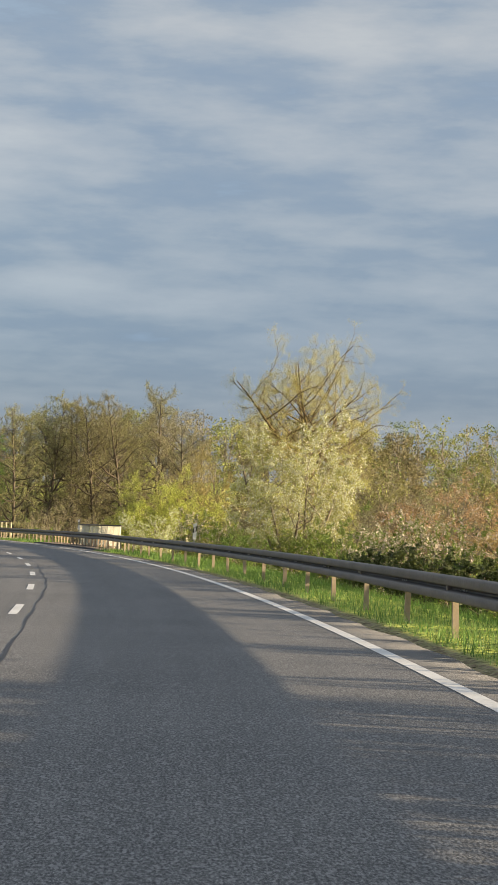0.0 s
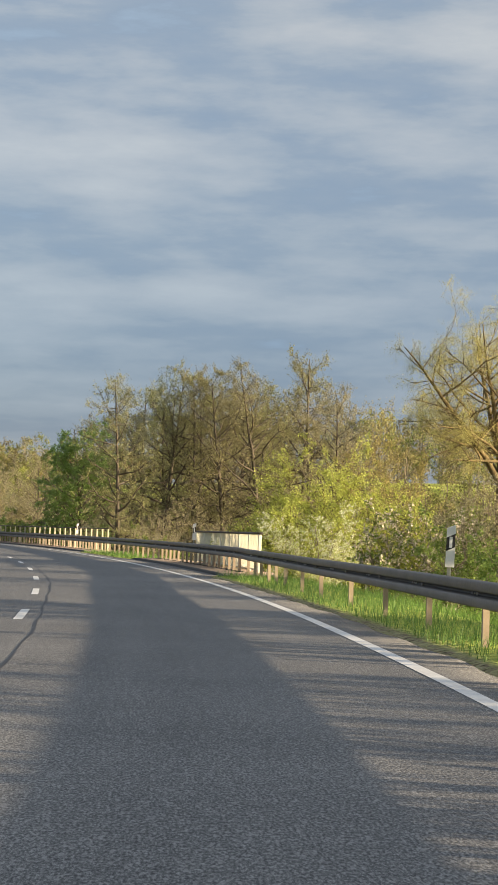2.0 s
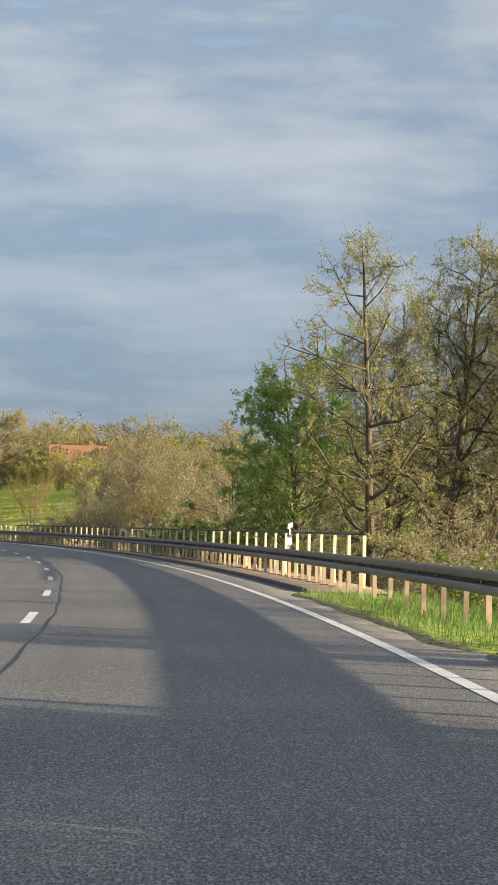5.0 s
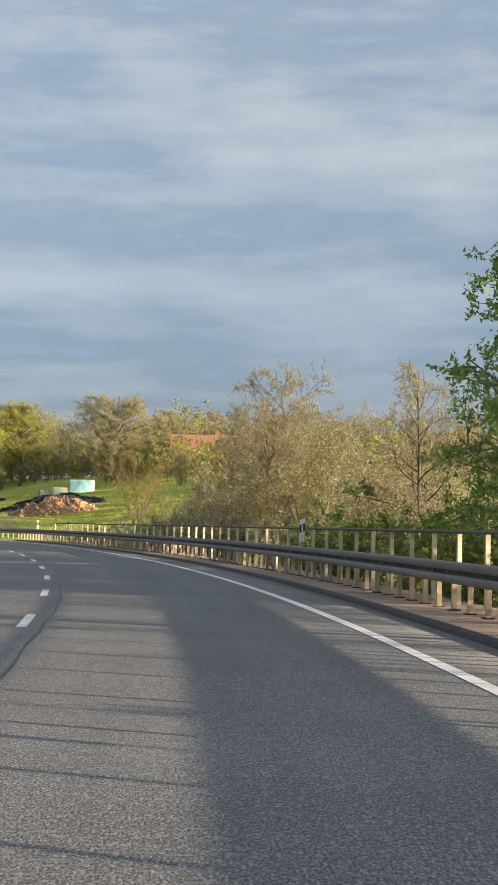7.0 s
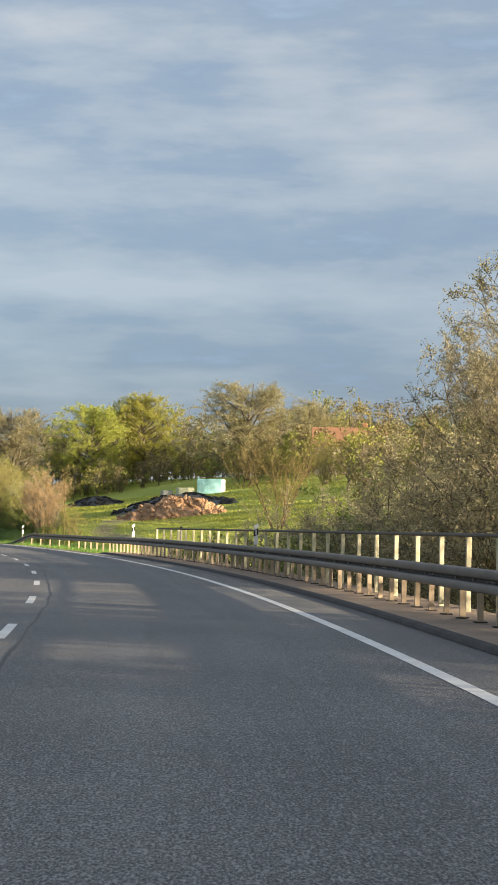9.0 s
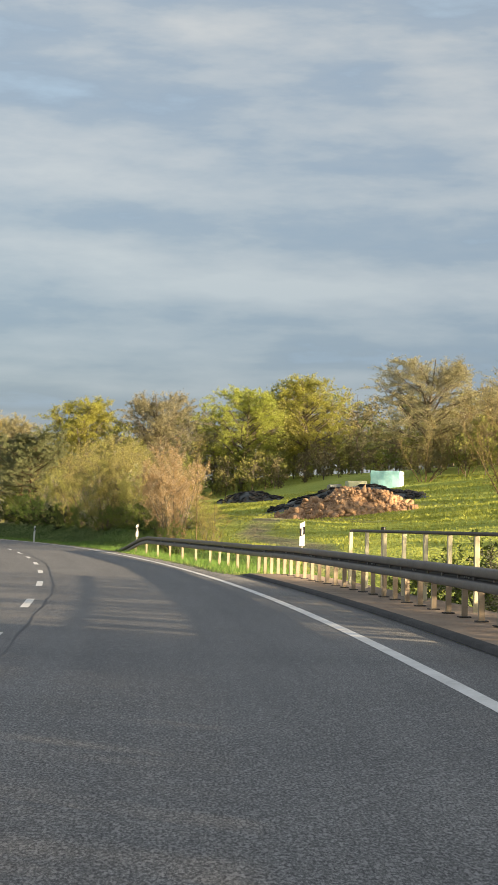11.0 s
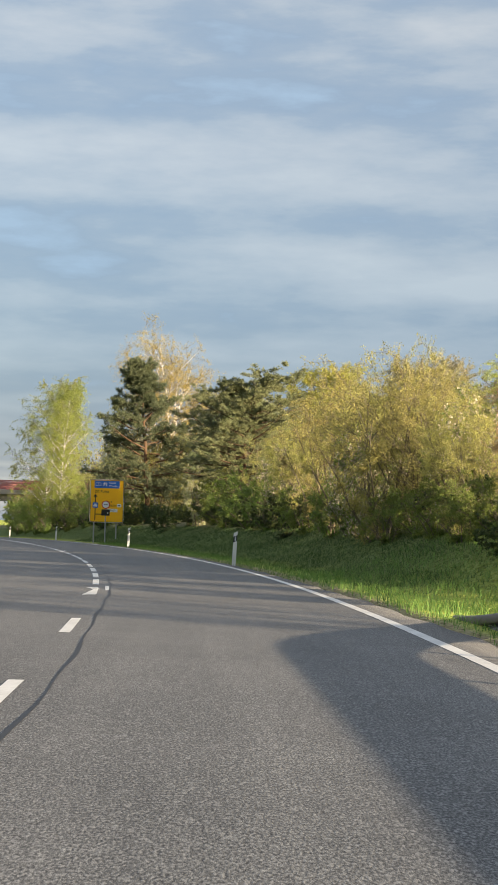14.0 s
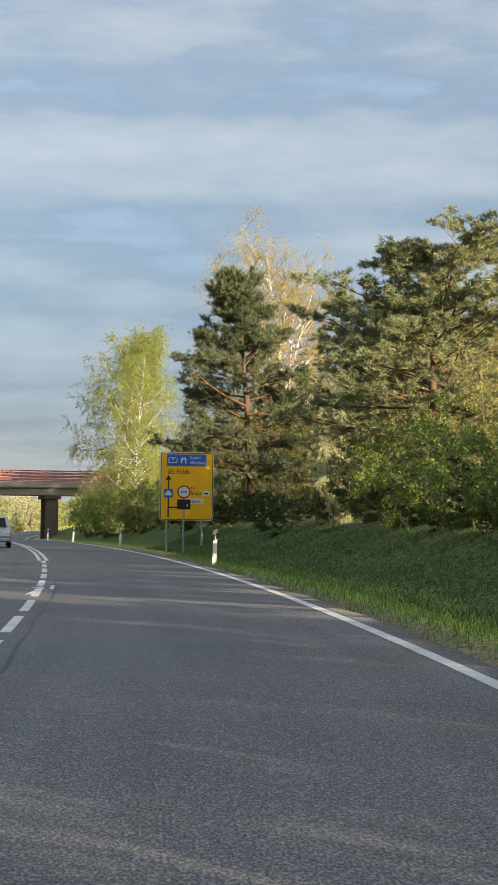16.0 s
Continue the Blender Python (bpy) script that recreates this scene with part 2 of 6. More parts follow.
def grass_ground_material():
    """Turf, meadow and bare earth by their place."""
    m, N, bsdf = material("turf", 0.9, 0.0, 0.15)
    pos = world_pos(N)
    a = N.noise(pos, 0.06, 4.0, 0.6)
    b = N.noise(pos, 0.9, 5.0, 0.65)
    c = N.noise(pos, 14.0, 3.0, 0.7)
    f = N.math("ADD", N.math("MULTIPLY", a, 0.45), N.math("ADD", N.math("MULTIPLY", b, 0.3), N.math("MULTIPLY", c, 0.25)))
    col = N.ramp(f, [(0.3, (0.20, 0.25, 0.05)), (0.46, (0.36, 0.42, 0.08)), (0.58, (0.46, 0.49, 0.11)), (0.7, (0.53, 0.47, 0.18))])
    soil = N.ramp(N.noise(pos, 7.0, 4.0, 0.7), [(0.3, (0.17, 0.13, 0.088)), (0.7, (0.39, 0.31, 0.22))])
    bare = N.add("ShaderNodeAttribute", attribute_name="bare").outputs["Fac"]
    bare = N.math("MULTIPLY", bare, N.math("ADD", 0.55, N.math("MULTIPLY", b, 0.9)), True)
    # deep green that puts the bank's shade into the turf colour
    shade_green = N.ramp(N.noise(pos, 3.0, 5.0, 0.65), [(0.3, (0.035, 0.06, 0.02)), (0.7, (0.12, 0.17, 0.05))])
    col = N.mix(N.add("ShaderNodeAttribute", attribute_name="lush").outputs["Fac"], col, shade_green)
    col = N.mix(bare, col, soil)
    link(N, col, bsdf.inputs["Base Color"])
    # blades lean every way: the sward has a rough normal of its own
    tufts = N.add("ShaderNodeTexNoise", i_Vector=pos, i_Scale=9.0, i_Detail=2.0, i_Roughness=0.6)
    sway = N.add("ShaderNodeVectorMath", operation="MULTIPLY_ADD", i_0=tufts.outputs["Color"], i_1=(4.4, 4.4, 3.0), i_2=(-2.2, -2.2, -1.5))
    flat = N.add("ShaderNodeVectorMath", operation="SCALE", i_0=N.add("ShaderNodeNewGeometry").outputs["Normal"], i_Scale=0.6)
    lean = N.add("ShaderNodeVectorMath", operation="ADD", i_0=sway.outputs[0], i_1=flat.outputs[0])
    unit = N.add("ShaderNodeVectorMath", operation="NORMALIZE", i_0=lean.outputs[0])
    link(N, unit.outputs[0], bsdf.inputs["Normal"])
    bsdf.inputs["Sheen Weight"].default_value = 0.3
    bsdf.inputs["Sheen Tint"].default_value = (0.6, 0.7, 0.2, 1)
    return m


def leaf_material(name, dark, light, trans=0.35, rough=0.55, hue=0.12):
    """Thin leaves: each one has its own tone, and some light passes through."""
    m = bpy.data.materials.new(name)
    m.use_nodes = True
    N = Nodes(m.node_tree)
    m.node_tree.nodes.clear()
    geo = N.add("ShaderNodeNewGeometry")
    big = N.noise(N.add("ShaderNodeTexCoord").outputs["Object"], 0.55, 2.0, 0.5)
    f = N.math("ADD", N.math("MULTIPLY", geo.outputs["Random Per Island"], 0.6), N.math("MULTIPLY", big, 0.5))
    col = N.ramp(f, [(0.15, dark), (0.85, light)])
    rnd = N.add("ShaderNodeObjectInfo").outputs["Random"]
    hsv = N.add("ShaderNodeHueSaturation", i_Hue=N.math("ADD", 0.5 - hue * 0.15, N.math("MULTIPLY", rnd, hue * 0.3)), i_Value=N.math("ADD", 0.88, N.math("MULTIPLY", rnd, 0.24)), i_Color=col)
    d = N.add("ShaderNodeBsdfPrincipled", i_Base_Color=hsv.outputs[0], i_Roughness=rough, i_Specular_IOR_Level=0.25)
    t = N.add("ShaderNodeBsdfTranslucent", i_Color=hsv.outputs[0])
    s = N.add("ShaderNodeMixShader", i_0=trans, i_1=d.outputs[0], i_2=t.outputs[0])
    N.add("ShaderNodeOutputMaterial", i_Surface=s.outputs[0])
    return m


def bark_material(name, dark, light, scale=6.0):
    m, N, bsdf = material(name, 0.9, 0.0, 0.15)
    vec = N.add("ShaderNodeTexCoord").outputs["Object"]
    up = N.add("ShaderNodeMapping", i_Vector=vec, i_Scale=(1.0, 1.0, 0.25)).outputs[0]
    a = N.noise(up, scale, 5.0, 0.7)
    link(N, N.ramp(a, [(0.3, dark), (0.7, light)]), bsdf.inputs["Base Color"])
    bump(N, bsdf, a, 0.5, 0.04)
    return m


def beam_material():
    """Dull zinc, with the shade in its hollow put into the colour."""
    m, N, bsdf = material("beam_zinc", 0.55, 0.1, 0.45)
    pos = world_pos(N)
    a, b = N.noise(pos, 1.5, 4.0, 0.6), N.noise(pos, 24.0, 3.0, 0.6)
    f = N.math("ADD", N.math("MULTIPLY", a, 0.6), N.math("MULTIPLY", b, 0.4))
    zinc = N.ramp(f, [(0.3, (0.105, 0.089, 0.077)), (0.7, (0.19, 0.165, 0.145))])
    hollow_shade = N.add("ShaderNodeAttribute", attribute_name="hollow").outputs["Fac"]
    hollow_shade = N.math("MULTIPLY", hollow_shade, N.math("ADD", 0.55, N.math("MULTIPLY", a, 0.8)), True)
    link(N, N.mix(hollow_shade, zinc, (0.022, 0.019, 0.018, 1)), bsdf.inputs["Base Color"])
    return m


def birch_bark_material():
    m, N, bsdf = material("birch_bark", 0.75, 0.0, 0.2)
    vec = N.add("ShaderNodeTexCoord").outputs["Object"]
    flat = N.add("ShaderNodeMapping", i_Vector=vec, i_Scale=(1.0, 1.0, 3.0)).outputs[0]
    a = N.noise(flat, 2.6, 4.0, 0.7)
    link(N, N.ramp(a, [(0.42, (0.05, 0.045, 0.04)), (0.5, (0.62, 0.60, 0.55)), (0.8, (0.74, 0.71, 0.65))]), bsdf.inputs["Base Color"])
    return m


ASPHALT = asphalt_material()
TURF = grass_ground_material()
PAINT = varied("road_paint", (0.50, 0.49, 0.46), (0.78, 0.77, 0.74), 1.2, 0.7, fine=18.0, local=False, lo=0.25, hi=0.6)
SEAM = varied("bitumen", (0.018, 0.018, 0.02), (0.04, 0.04, 0.042), 2.0, 0.55, local=False)
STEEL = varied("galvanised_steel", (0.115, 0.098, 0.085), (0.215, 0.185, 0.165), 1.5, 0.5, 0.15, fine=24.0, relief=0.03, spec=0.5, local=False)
BEAM = beam_material()
BOLT = varied("bright_zinc", (0.5, 0.5, 0.48), (0.7, 0.7, 0.68), 20.0, 0.35, 0.6)
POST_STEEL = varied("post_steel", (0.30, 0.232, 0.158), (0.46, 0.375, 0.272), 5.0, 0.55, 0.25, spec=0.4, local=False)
CONCRETE = varied("pavement_concrete", (0.17, 0.125, 0.09), (0.33, 0.26, 0.20), 1.1, 0.9, fine=16.0, relief=0.35, local=False)
KERB = varied("kerb_stone", (0.035, 0.035, 0.035), (0.085, 0.08, 0.078), 2.0, 0.9, fine=20.0, relief=0.4, local=False)
CREAM = varied("cream_paint", (0.66, 0.63, 0.49), (0.82, 0.79, 0.65), 1.5, 0.6, fine=14.0, local=False)
POST_CREAM = varied("post_cream_paint", (0.48, 0.45, 0.30), (0.66, 0.62, 0.44), 2.5, 0.6, fine=14.0, local=False)
RAIL_BROWN = varied("dark_brown_paint", (0.045, 0.036, 0.028), (0.095, 0.075, 0.06), 2.0, 0.6, fine=22.0, local=False)
WHITE_PLASTIC = varied("white_plastic", (0.68, 0.67, 0.64), (0.82, 0.81, 0.78), 6.0, 0.5)
BLACK_PLASTIC = varied("black_plastic", (0.015, 0.015, 0.017), (0.035, 0.035, 0.037), 6.0, 0.5)
BARK_BROWN = bark_material("brown_bark", (0.042, 0.035, 0.026), (0.155, 0.128, 0.094))
BARK_GREY = bark_material("grey_bark", (0.08, 0.068, 0.05), (0.26, 0.22, 0.16))
BARK_YELLOW = bark_material("willow_bark", (0.075, 0.056, 0.028), (0.25, 0.19, 0.095))
BARK_PINE = bark_material("pine_bark", (0.05, 0.033, 0.022), (0.17, 0.105, 0.065))
BARK_BIRCH = birch_bark_material()

# ---- ground, road, pavements ----
def spaced(*runs):
    out = []
    for a, b, step in runs:
        out += list(np.arange(a, b, step))
    return np.array(sorted(set(np.round(out, 3))))


def track_r(s):
    """Where the farm track runs over the meadow towards the heap."""
    return np.interp(s, [250, 262, 275, 283, 290, 300, 312], [5.6, 6.9, 8.2, 8.2, 10.6, 15.0, 19.5])


def build_ground():
    ss = spaced((-400, -40, 30), (-40, 60, 2.0), (60, 130, 1.0), (130, 222, 2.0), (222, 310, 1.0), (310, 420, 2.0), (420, 700, 6), (700, 1600, 60), (1600, 3201, 200))
    rs = spaced((-300, -40, 20), (-40, -12, 4), (-12, -8.6, 0.6), (-8.6, 0, 4.3), (0.2, 3.4, 0.2), (3.4, 9, 0.6), (9, 30, 1.5), (30, 120, 6), (120, 420, 30), (420, 3001, 250))
    S, R = np.meshgrid(ss, rs, indexing="ij")
    x, y = road_xy(S, R)
    z = ground_z(S, R)
    n, k = S.shape
    idx = np.arange(n * k).reshape(n, k)
    F = np.stack([idx[:-1, :-1], idx[:-1, 1:], idx[1:, 1:], idx[1:, :-1]], -1).reshape(-1, 4)
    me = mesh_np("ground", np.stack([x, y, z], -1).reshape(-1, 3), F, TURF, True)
    # bare earth along the asphalt's edge, on the worn track and round the muck heap
    edge = (1 - smooth(R, 0.75, 1.05 + 0.15 * wobble(S, R, 1.7))) * (R > 0)
    track = np.exp(-((R - track_r(S)) / 0.75) ** 4) * smooth(S, 250, 256) * (1 - smooth(S, 306, 314))
    yard = np.exp(-((S - 318) / 9) ** 2 - ((R - 22) / 7) ** 2) * 0.8
    # soil colour stands in for the bank's tree shade and dulls the stream's turf
    under = smooth(S, 286, 300) * smooth(R, 3.6, 6.0) * (1 - smooth(R, 17, 24)) * 0.7 + (1 - smooth(S, 225, 245)) * smooth(R, 3.2, 6.0) * 0.75
    bare = np.clip(edge + track + yard + under, 0, 1)
    att = me.attributes.new("bare", "FLOAT", "POINT")
    att.data.foreach_set("value", bare.astype(np.float32).ravel())
    # deep green painted over the bank's turf in place of tree shade
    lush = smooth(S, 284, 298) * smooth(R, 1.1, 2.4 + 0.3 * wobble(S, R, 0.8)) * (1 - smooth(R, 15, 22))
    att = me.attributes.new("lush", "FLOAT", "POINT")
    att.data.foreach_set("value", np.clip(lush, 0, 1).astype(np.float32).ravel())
    tagged(new("ground", me), "spring turf and meadow with bare earthy edges", "ground", kind="structure")


def strip(name, r0, r1, ss, z, mat, parent=None, label="", thick=0.0):
    """A flat ribbon along the road."""
    rr = np.array([r0, r1]) if not hasattr(r0, "__len__") else np.array(r0)
    S, R = np.meshgrid(ss, rr, indexing="ij")
    x, y = road_xy(S, R)
    zz = road_z(S) + z
    n, k = S.shape
    idx = np.arange(n * k).reshape(n, k)
    F = np.stack([idx[:-1, :-1], idx[:-1, 1:], idx[1:, 1:], idx[1:, :-1]], -1).reshape(-1, 4)
    me = mesh_np(name, np.stack([x, y, zz], -1).reshape(-1, 3), F, mat)
    lane = me.attributes.new("lane", "FLOAT_VECTOR", "POINT")
    lane.data.foreach_set("vector", np.stack([R, S, 0 * R], -1).astype(np.float32).ravel())
    ob = new(name, me)
    if parent:
        ob.parent = parent
    if label:
        ob["label"] = label
    return ob


build_ground()


def build_road():
    # asphalt with a ragged outer edge, a hand's breadth thick
    def edge_r(s):
        on = smooth(s, 74, 76) * (1 - smooth(s, 99, 101)) + smooth(s, 116, 118) * (1 - smooth(s, 240, 242))
        soft = 0.58 - 0.2 * smooth(s, 270, 300) + 0.035 * math.sin(s * 1.9) + 0.03 * math.sin(s * 0.73 + 1)
        return soft * (1 - on) + 1.02 * on
    ss = spaced((-120, -10, 2), (-10, 340, 0.5), (340, 901, 2))
    V, F = [], []
    cols = (-8.75, -8.7, -6, -4.01, -2, 0)
    for s in ss:
        e = edge_r(s)
        rr = np.array([*cols, e, e + 0.03])
        x, y = road_xy(s, rr)
        z = np.zeros(len(rr)) + road_z(s)
        z[0] -= 0.15
        z[-1] -= 0.15
        V.append(np.stack([x, y, z, rr, np.full(len(rr), s)], -1))
    V = np.array(V)
    n, k = V.shape[:2]
    idx = np.arange(n * k).reshape(n, k)
    F = np.stack([idx[:-1, :-1], idx[:-1, 1:], idx[1:, 1:], idx[1:, :-1]], -1).reshape(-1, 4)
    me = mesh_np("road", V[..., :3].reshape(-1, 3), F, ASPHALT)
    lane = me.attributes.new("lane", "FLOAT_VECTOR", "POINT")
    lane.data.foreach_set("vector", np.concatenate([V[..., 3:].reshape(-1, 2), np.zeros((n * k, 1))], 1).astype(np.float32).ravel())
    road = tagged(new("road", me), "worn grey asphalt country road in a left bend", "road", kind="structure")
    strip("edge_line", -0.075, 0.075, spaced((-120, 700, 1.0)), 0.004, PAINT, road, "white edge line")
    strip("edge_line", -8.02 - 0.085, -8.02 + 0.085, spaced((-120, 700, 1.0)), 0.004, PAINT, road, "white edge line")
    for k in range(-9, 30):
        c = 15.25 + 9 * k
        strip("lane_dash", -LANE - 0.062, -LANE + 0.062, np.linspace(c - 1.5, c + 1.5, 4), 0.004, PAINT, road)
    for k in range(-1, 13):
        c = 294.6 + 4.56 * k
        strip("lane_dash", -LANE - 0.062, -LANE + 0.062, np.linspace(c, c + 3.3, 4), 0.004, PAINT, road)
    for s0 in (285.0, 327.2):
        # a merging arrow: a slanting blade across the line, its barb, and a short tail beside the joint
        for outline in (((0, -4.22), (0.2, -3.98), (2.7, -3.98), (2.6, -4.06)), ((2.75, -4.08), (2.65, -3.95), (3.6, -4.0), (3.3, -4.22))):
            V = [(*[float(v) for v in road_xy(s0 + a, r)], float(road_z(s0 + a)) + 0.006) for a, r in outline]
            part("arrow_mark", mesh_np("arrow_mark", V, [(0, 1, 2, 3)], PAINT), None, road)
        strip("arrow_tail", -3.86, -3.79, np.array([s0 + 2.4, s0 + 3.3, s0 + 4.3]), 0.005, PAINT, road)
    # cracks across the lane
    for s0, a, b in ((271.5, -3.6, -1.3), (271.9, -0.6, 0.4)):
        rr = np.arange(a, b, 0.12)
        V, F = [], []
        for i, r in enumerate(rr):
            q = s0 + 0.10 * math.sin(r * 2.1 + s0) + 0.03 * math.sin(r * 9)
            w = 0.006 + 0.004 * math.sin(r * 5 + s0)
            V += [(*[float(v) for v in road_xy(q - w, r)], float(road_z(q)) + 0.002), (*[float(v) for v in road_xy(q + w, r)], float(road_z(q)) + 0.002)]
            if i:
                F.append((2 * i - 2, 2 * i, 2 * i + 1, 2 * i - 1))
        part("crack", mesh_np("crack", V, F, SEAM), None, road, "dark crack across the lane")
    strip("solid_line", -LANE - 0.17, -LANE - 0.05, spaced((353, 640, 2.0)), 0.004, PAINT, road, "white double line")
    strip("solid_line", -LANE + 0.05, -LANE + 0.17, spaced((353, 640, 2.0)), 0.004, PAINT, road, "white double line")
    # the sealed joint beside the dashes
    ss = spaced((-60, 335, 0.7))
    V, F = [], []
    for i, s in enumerate(ss):
        r = -3.79 + 0.03 * math.sin(s * 0.31) + 0.015 * math.sin(s * 1.37)
        w = 0.014 + 0.006 * math.sin(s * 0.9 + 2)
        for q in (r - w, r + w):
            V.append((*[float(v) for v in road_xy(s, q)], float(road_z(s)) + 0.003))
        if i:
            F.append((2 * i - 2, 2 * i - 1, 2 * i + 1, 2 * i))
    part("sealed_joint", mesh_np("sealed_joint", V, F, SEAM), None, road, "dark bitumen joint")


build_road()


def build_pavement(s0, s1):
    """A raised bridge pavement with its kerb and concrete fascia."""
    ss = spaced((s0, s1 + 0.01, 0.5))
    def top(s):
        return 0.065 * min(1.0, (s - s0) / 1.2 + 0.12, (s1 - s) / 1.2 + 0.12)
    V, F = [], []
    prof_r = (1.0, 1.02, 1.16, 2.72, 2.72, 2.5)
    for s in ss:
        h = top(s)
        zz = (-0.12, h - 0.015, h, h + 0.01, -0.75, -0.95)
        x, y = road_xy(s, np.array(prof_r))
        V.append(np.stack([x, y, np.array(zz) + road_z(s)], -1))
    V = np.array(V)
    n, k = V.shape[:2]
    idx = np.arange(n * k).reshape(n, k)
    walk_top = np.stack([idx[:-1, 2:-1], idx[:-1, 3:], idx[1:, 3:], idx[1:, 2:-1]], -1).reshape(-1, 4)
    kerb = np.stack([idx[:-1, :2], idx[:-1, 1:3], idx[1:, 1:3], idx[1:, :2]], -1).reshape(-1, 4)
    ob = tagged(new("pavement", mesh_np("pavement", V.reshape(-1, 3), walk_top, CONCRETE)), "weathered concrete bridge pavement behind a kerb", "pavement", kind="structure")
    part("kerb", mesh_np("kerb", V.reshape(-1, 3), kerb, KERB), None, ob, "dark stone kerb")


build_pavement(75.2, 100.0)
build_pavement(117.0, 241.0)

# ---- guard rail, railings, marker posts ----
RAIL_KEYS = ((-60, 1.25), (60, 1.25), (76, 1.8), (240, 1.85), (256, 1.6), (275, 1.3), (282, 1.2))


def rail_r(s):
    return float(np.interp(s, [k[0] for k in RAIL_KEYS], [k[1] for k in RAIL_KEYS]))


def rail_z(s):
    """The height of the beam's lower edge."""
    up = 0.44 + 0.03 * float(smooth(s, 74, 78) * (1 - smooth(s, 238, 244)))
    return up - 0.74 * float(smooth(s, 269.5, 281.5))


def u_post(height, w=0.075, d=0.06, t=0.006):
    """A folded steel channel, open to the far side."""
    bm = bmesh.new()
    pts = [(-w / 2, d / 2), (-w / 2, -d / 2), (w / 2, -d / 2), (w / 2, d / 2), (w / 2 - 0.02, d / 2), (w / 2 - 0.02, d / 2 - t), (w / 2 - t, d / 2 - t), (w / 2 - t, -d / 2 + t), (-w / 2 + t, -d / 2 + t), (-w / 2 + t, d / 2 - t), (-w / 2 + 0.02, d / 2 - t), (-w / 2 + 0.02, d / 2)]
    lo = [bm.verts.new((x, y, 0)) for x, y in pts]
    hi = [bm.verts.new((x, y, height)) for x, y in pts]
    n = len(pts)
    for i in range(n):
        bm.faces.new((lo[i], lo[(i + 1) % n], hi[(i + 1) % n], hi[i]))
    bm.faces.new(hi)
    return bm


def build_guard_rail():
    root = tagged(new("guard_rail"), "grey galvanised steel guard rail along the verge", "guard rail")
    root.location = at(100, rail_r(100), 0)
    inv = Matrix.Translation(-root.location)
    # beam profile seen from the road: two ridges and a hollow, 3 mm sheet
    front = [(-0.035, 0.0), (-0.076, 0.010), (-0.083, 0.026), (-0.083, 0.108), (-0.072, 0.122), (-0.014, 0.138), (-0.006, 0.147), (-0.006, 0.163), (-0.014, 0.172), (-0.072, 0.188), (-0.083, 0.202), (-0.083, 0.284), (-0.076, 0.300), (-0.035, 0.31)]
    prof = front + [(r + 0.004, z) for r, z in reversed(front)]
    bm = bmesh.new()
    bmesh.ops.create_cone(bm, cap_ends=True, segments=6, radius1=0.016, radius2=0.012, depth=0.02, matrix=Matrix.Rotation(radians(-90), 4, "Y"))
    bolt_me = bm_mesh("bolt", bm, BOLT)
    s = -30.0
    i = 0
    while s < 280.2:
        e = min(s + 4.0, 280.4)
        step = 0.5 if s > 262 else 1.0
        ss = np.arange(s - 0.12, e + 0.01, step)
        if ss[-1] < e:
            ss = np.append(ss, e)
        lift = 0.003 * (i % 2)
        V, F = sweep(prof, ss, lambda q: rail_r(q) - lift, rail_z, True)
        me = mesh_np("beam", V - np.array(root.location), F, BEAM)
        # how strongly the hollow's shade is painted in across the profile
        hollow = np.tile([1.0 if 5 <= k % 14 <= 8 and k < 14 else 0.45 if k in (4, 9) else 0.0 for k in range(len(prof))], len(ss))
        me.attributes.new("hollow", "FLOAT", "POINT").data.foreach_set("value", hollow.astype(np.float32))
        beam = part("beam", me, None, root)
        # splice bolts in the hollow where two lengths overlap
        for q in (-0.14, 0.0, 0.14):
            bolt = new("bolt", bolt_me)
            bolt.parent = beam
            bolt.matrix_basis = Matrix.Translation(-root.location) @ along(s + 0.18 + q, rail_r(s) - 0.012, rail_z(s + q) + 0.155)
        s, i = e, i + 1
    spots = []
    s = -24.0
    while s < 275:
        spots.append(s)
        if s < 66:
            s += 3.5
        elif s < 76:
            s += 1.75
        elif s < 97:
            s += 1.13
        elif s < 116:
            s += 1.6
        elif s < 243:
            s += 1.13
        elif s < 252:
            s += 2.0
        else:
            s += 3.5
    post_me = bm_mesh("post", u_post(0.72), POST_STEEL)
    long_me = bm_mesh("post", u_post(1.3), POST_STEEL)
    plate_me = bm_mesh("base_plate", boxed((0.17, 0.15, 0.015), (0, 0, 0.0075), 0.004), KERB)
    block_me = bm_mesh("spacer", boxed((0.10, 0.07, 0.12), (-0.02, 0, 0), 0.008), STEEL)
    for s in spots:
        on = 76 < s < 98.8 or 118.3 < s < 239.8
        r = rail_r(s) + 0.075
        top = rail_z(s) + 0.27
        post = new("post", post_me if on else long_me)
        post.parent = root
        tilt = Matrix.Rotation(random.gauss(0, 0.012), 4, "Y") @ Matrix.Rotation(random.gauss(0, 0.012), 4, "X")
        post.matrix_basis = inv @ along(s, r, top - (0.72 if on else 1.3), random.gauss(0, 2)) @ tilt
        if on:
            pl = new("base_plate", plate_me)
            pl.parent = post
            pl.matrix_basis = Matrix.Translation((0, 0, 0.075 - (top - 0.72)))
        sp = new("spacer", block_me)
        sp.parent = post
        sp.matrix_basis = Matrix.Translation((-0.035, 0, (0.72 if on else 1.3) - 0.11))


build_guard_rail()


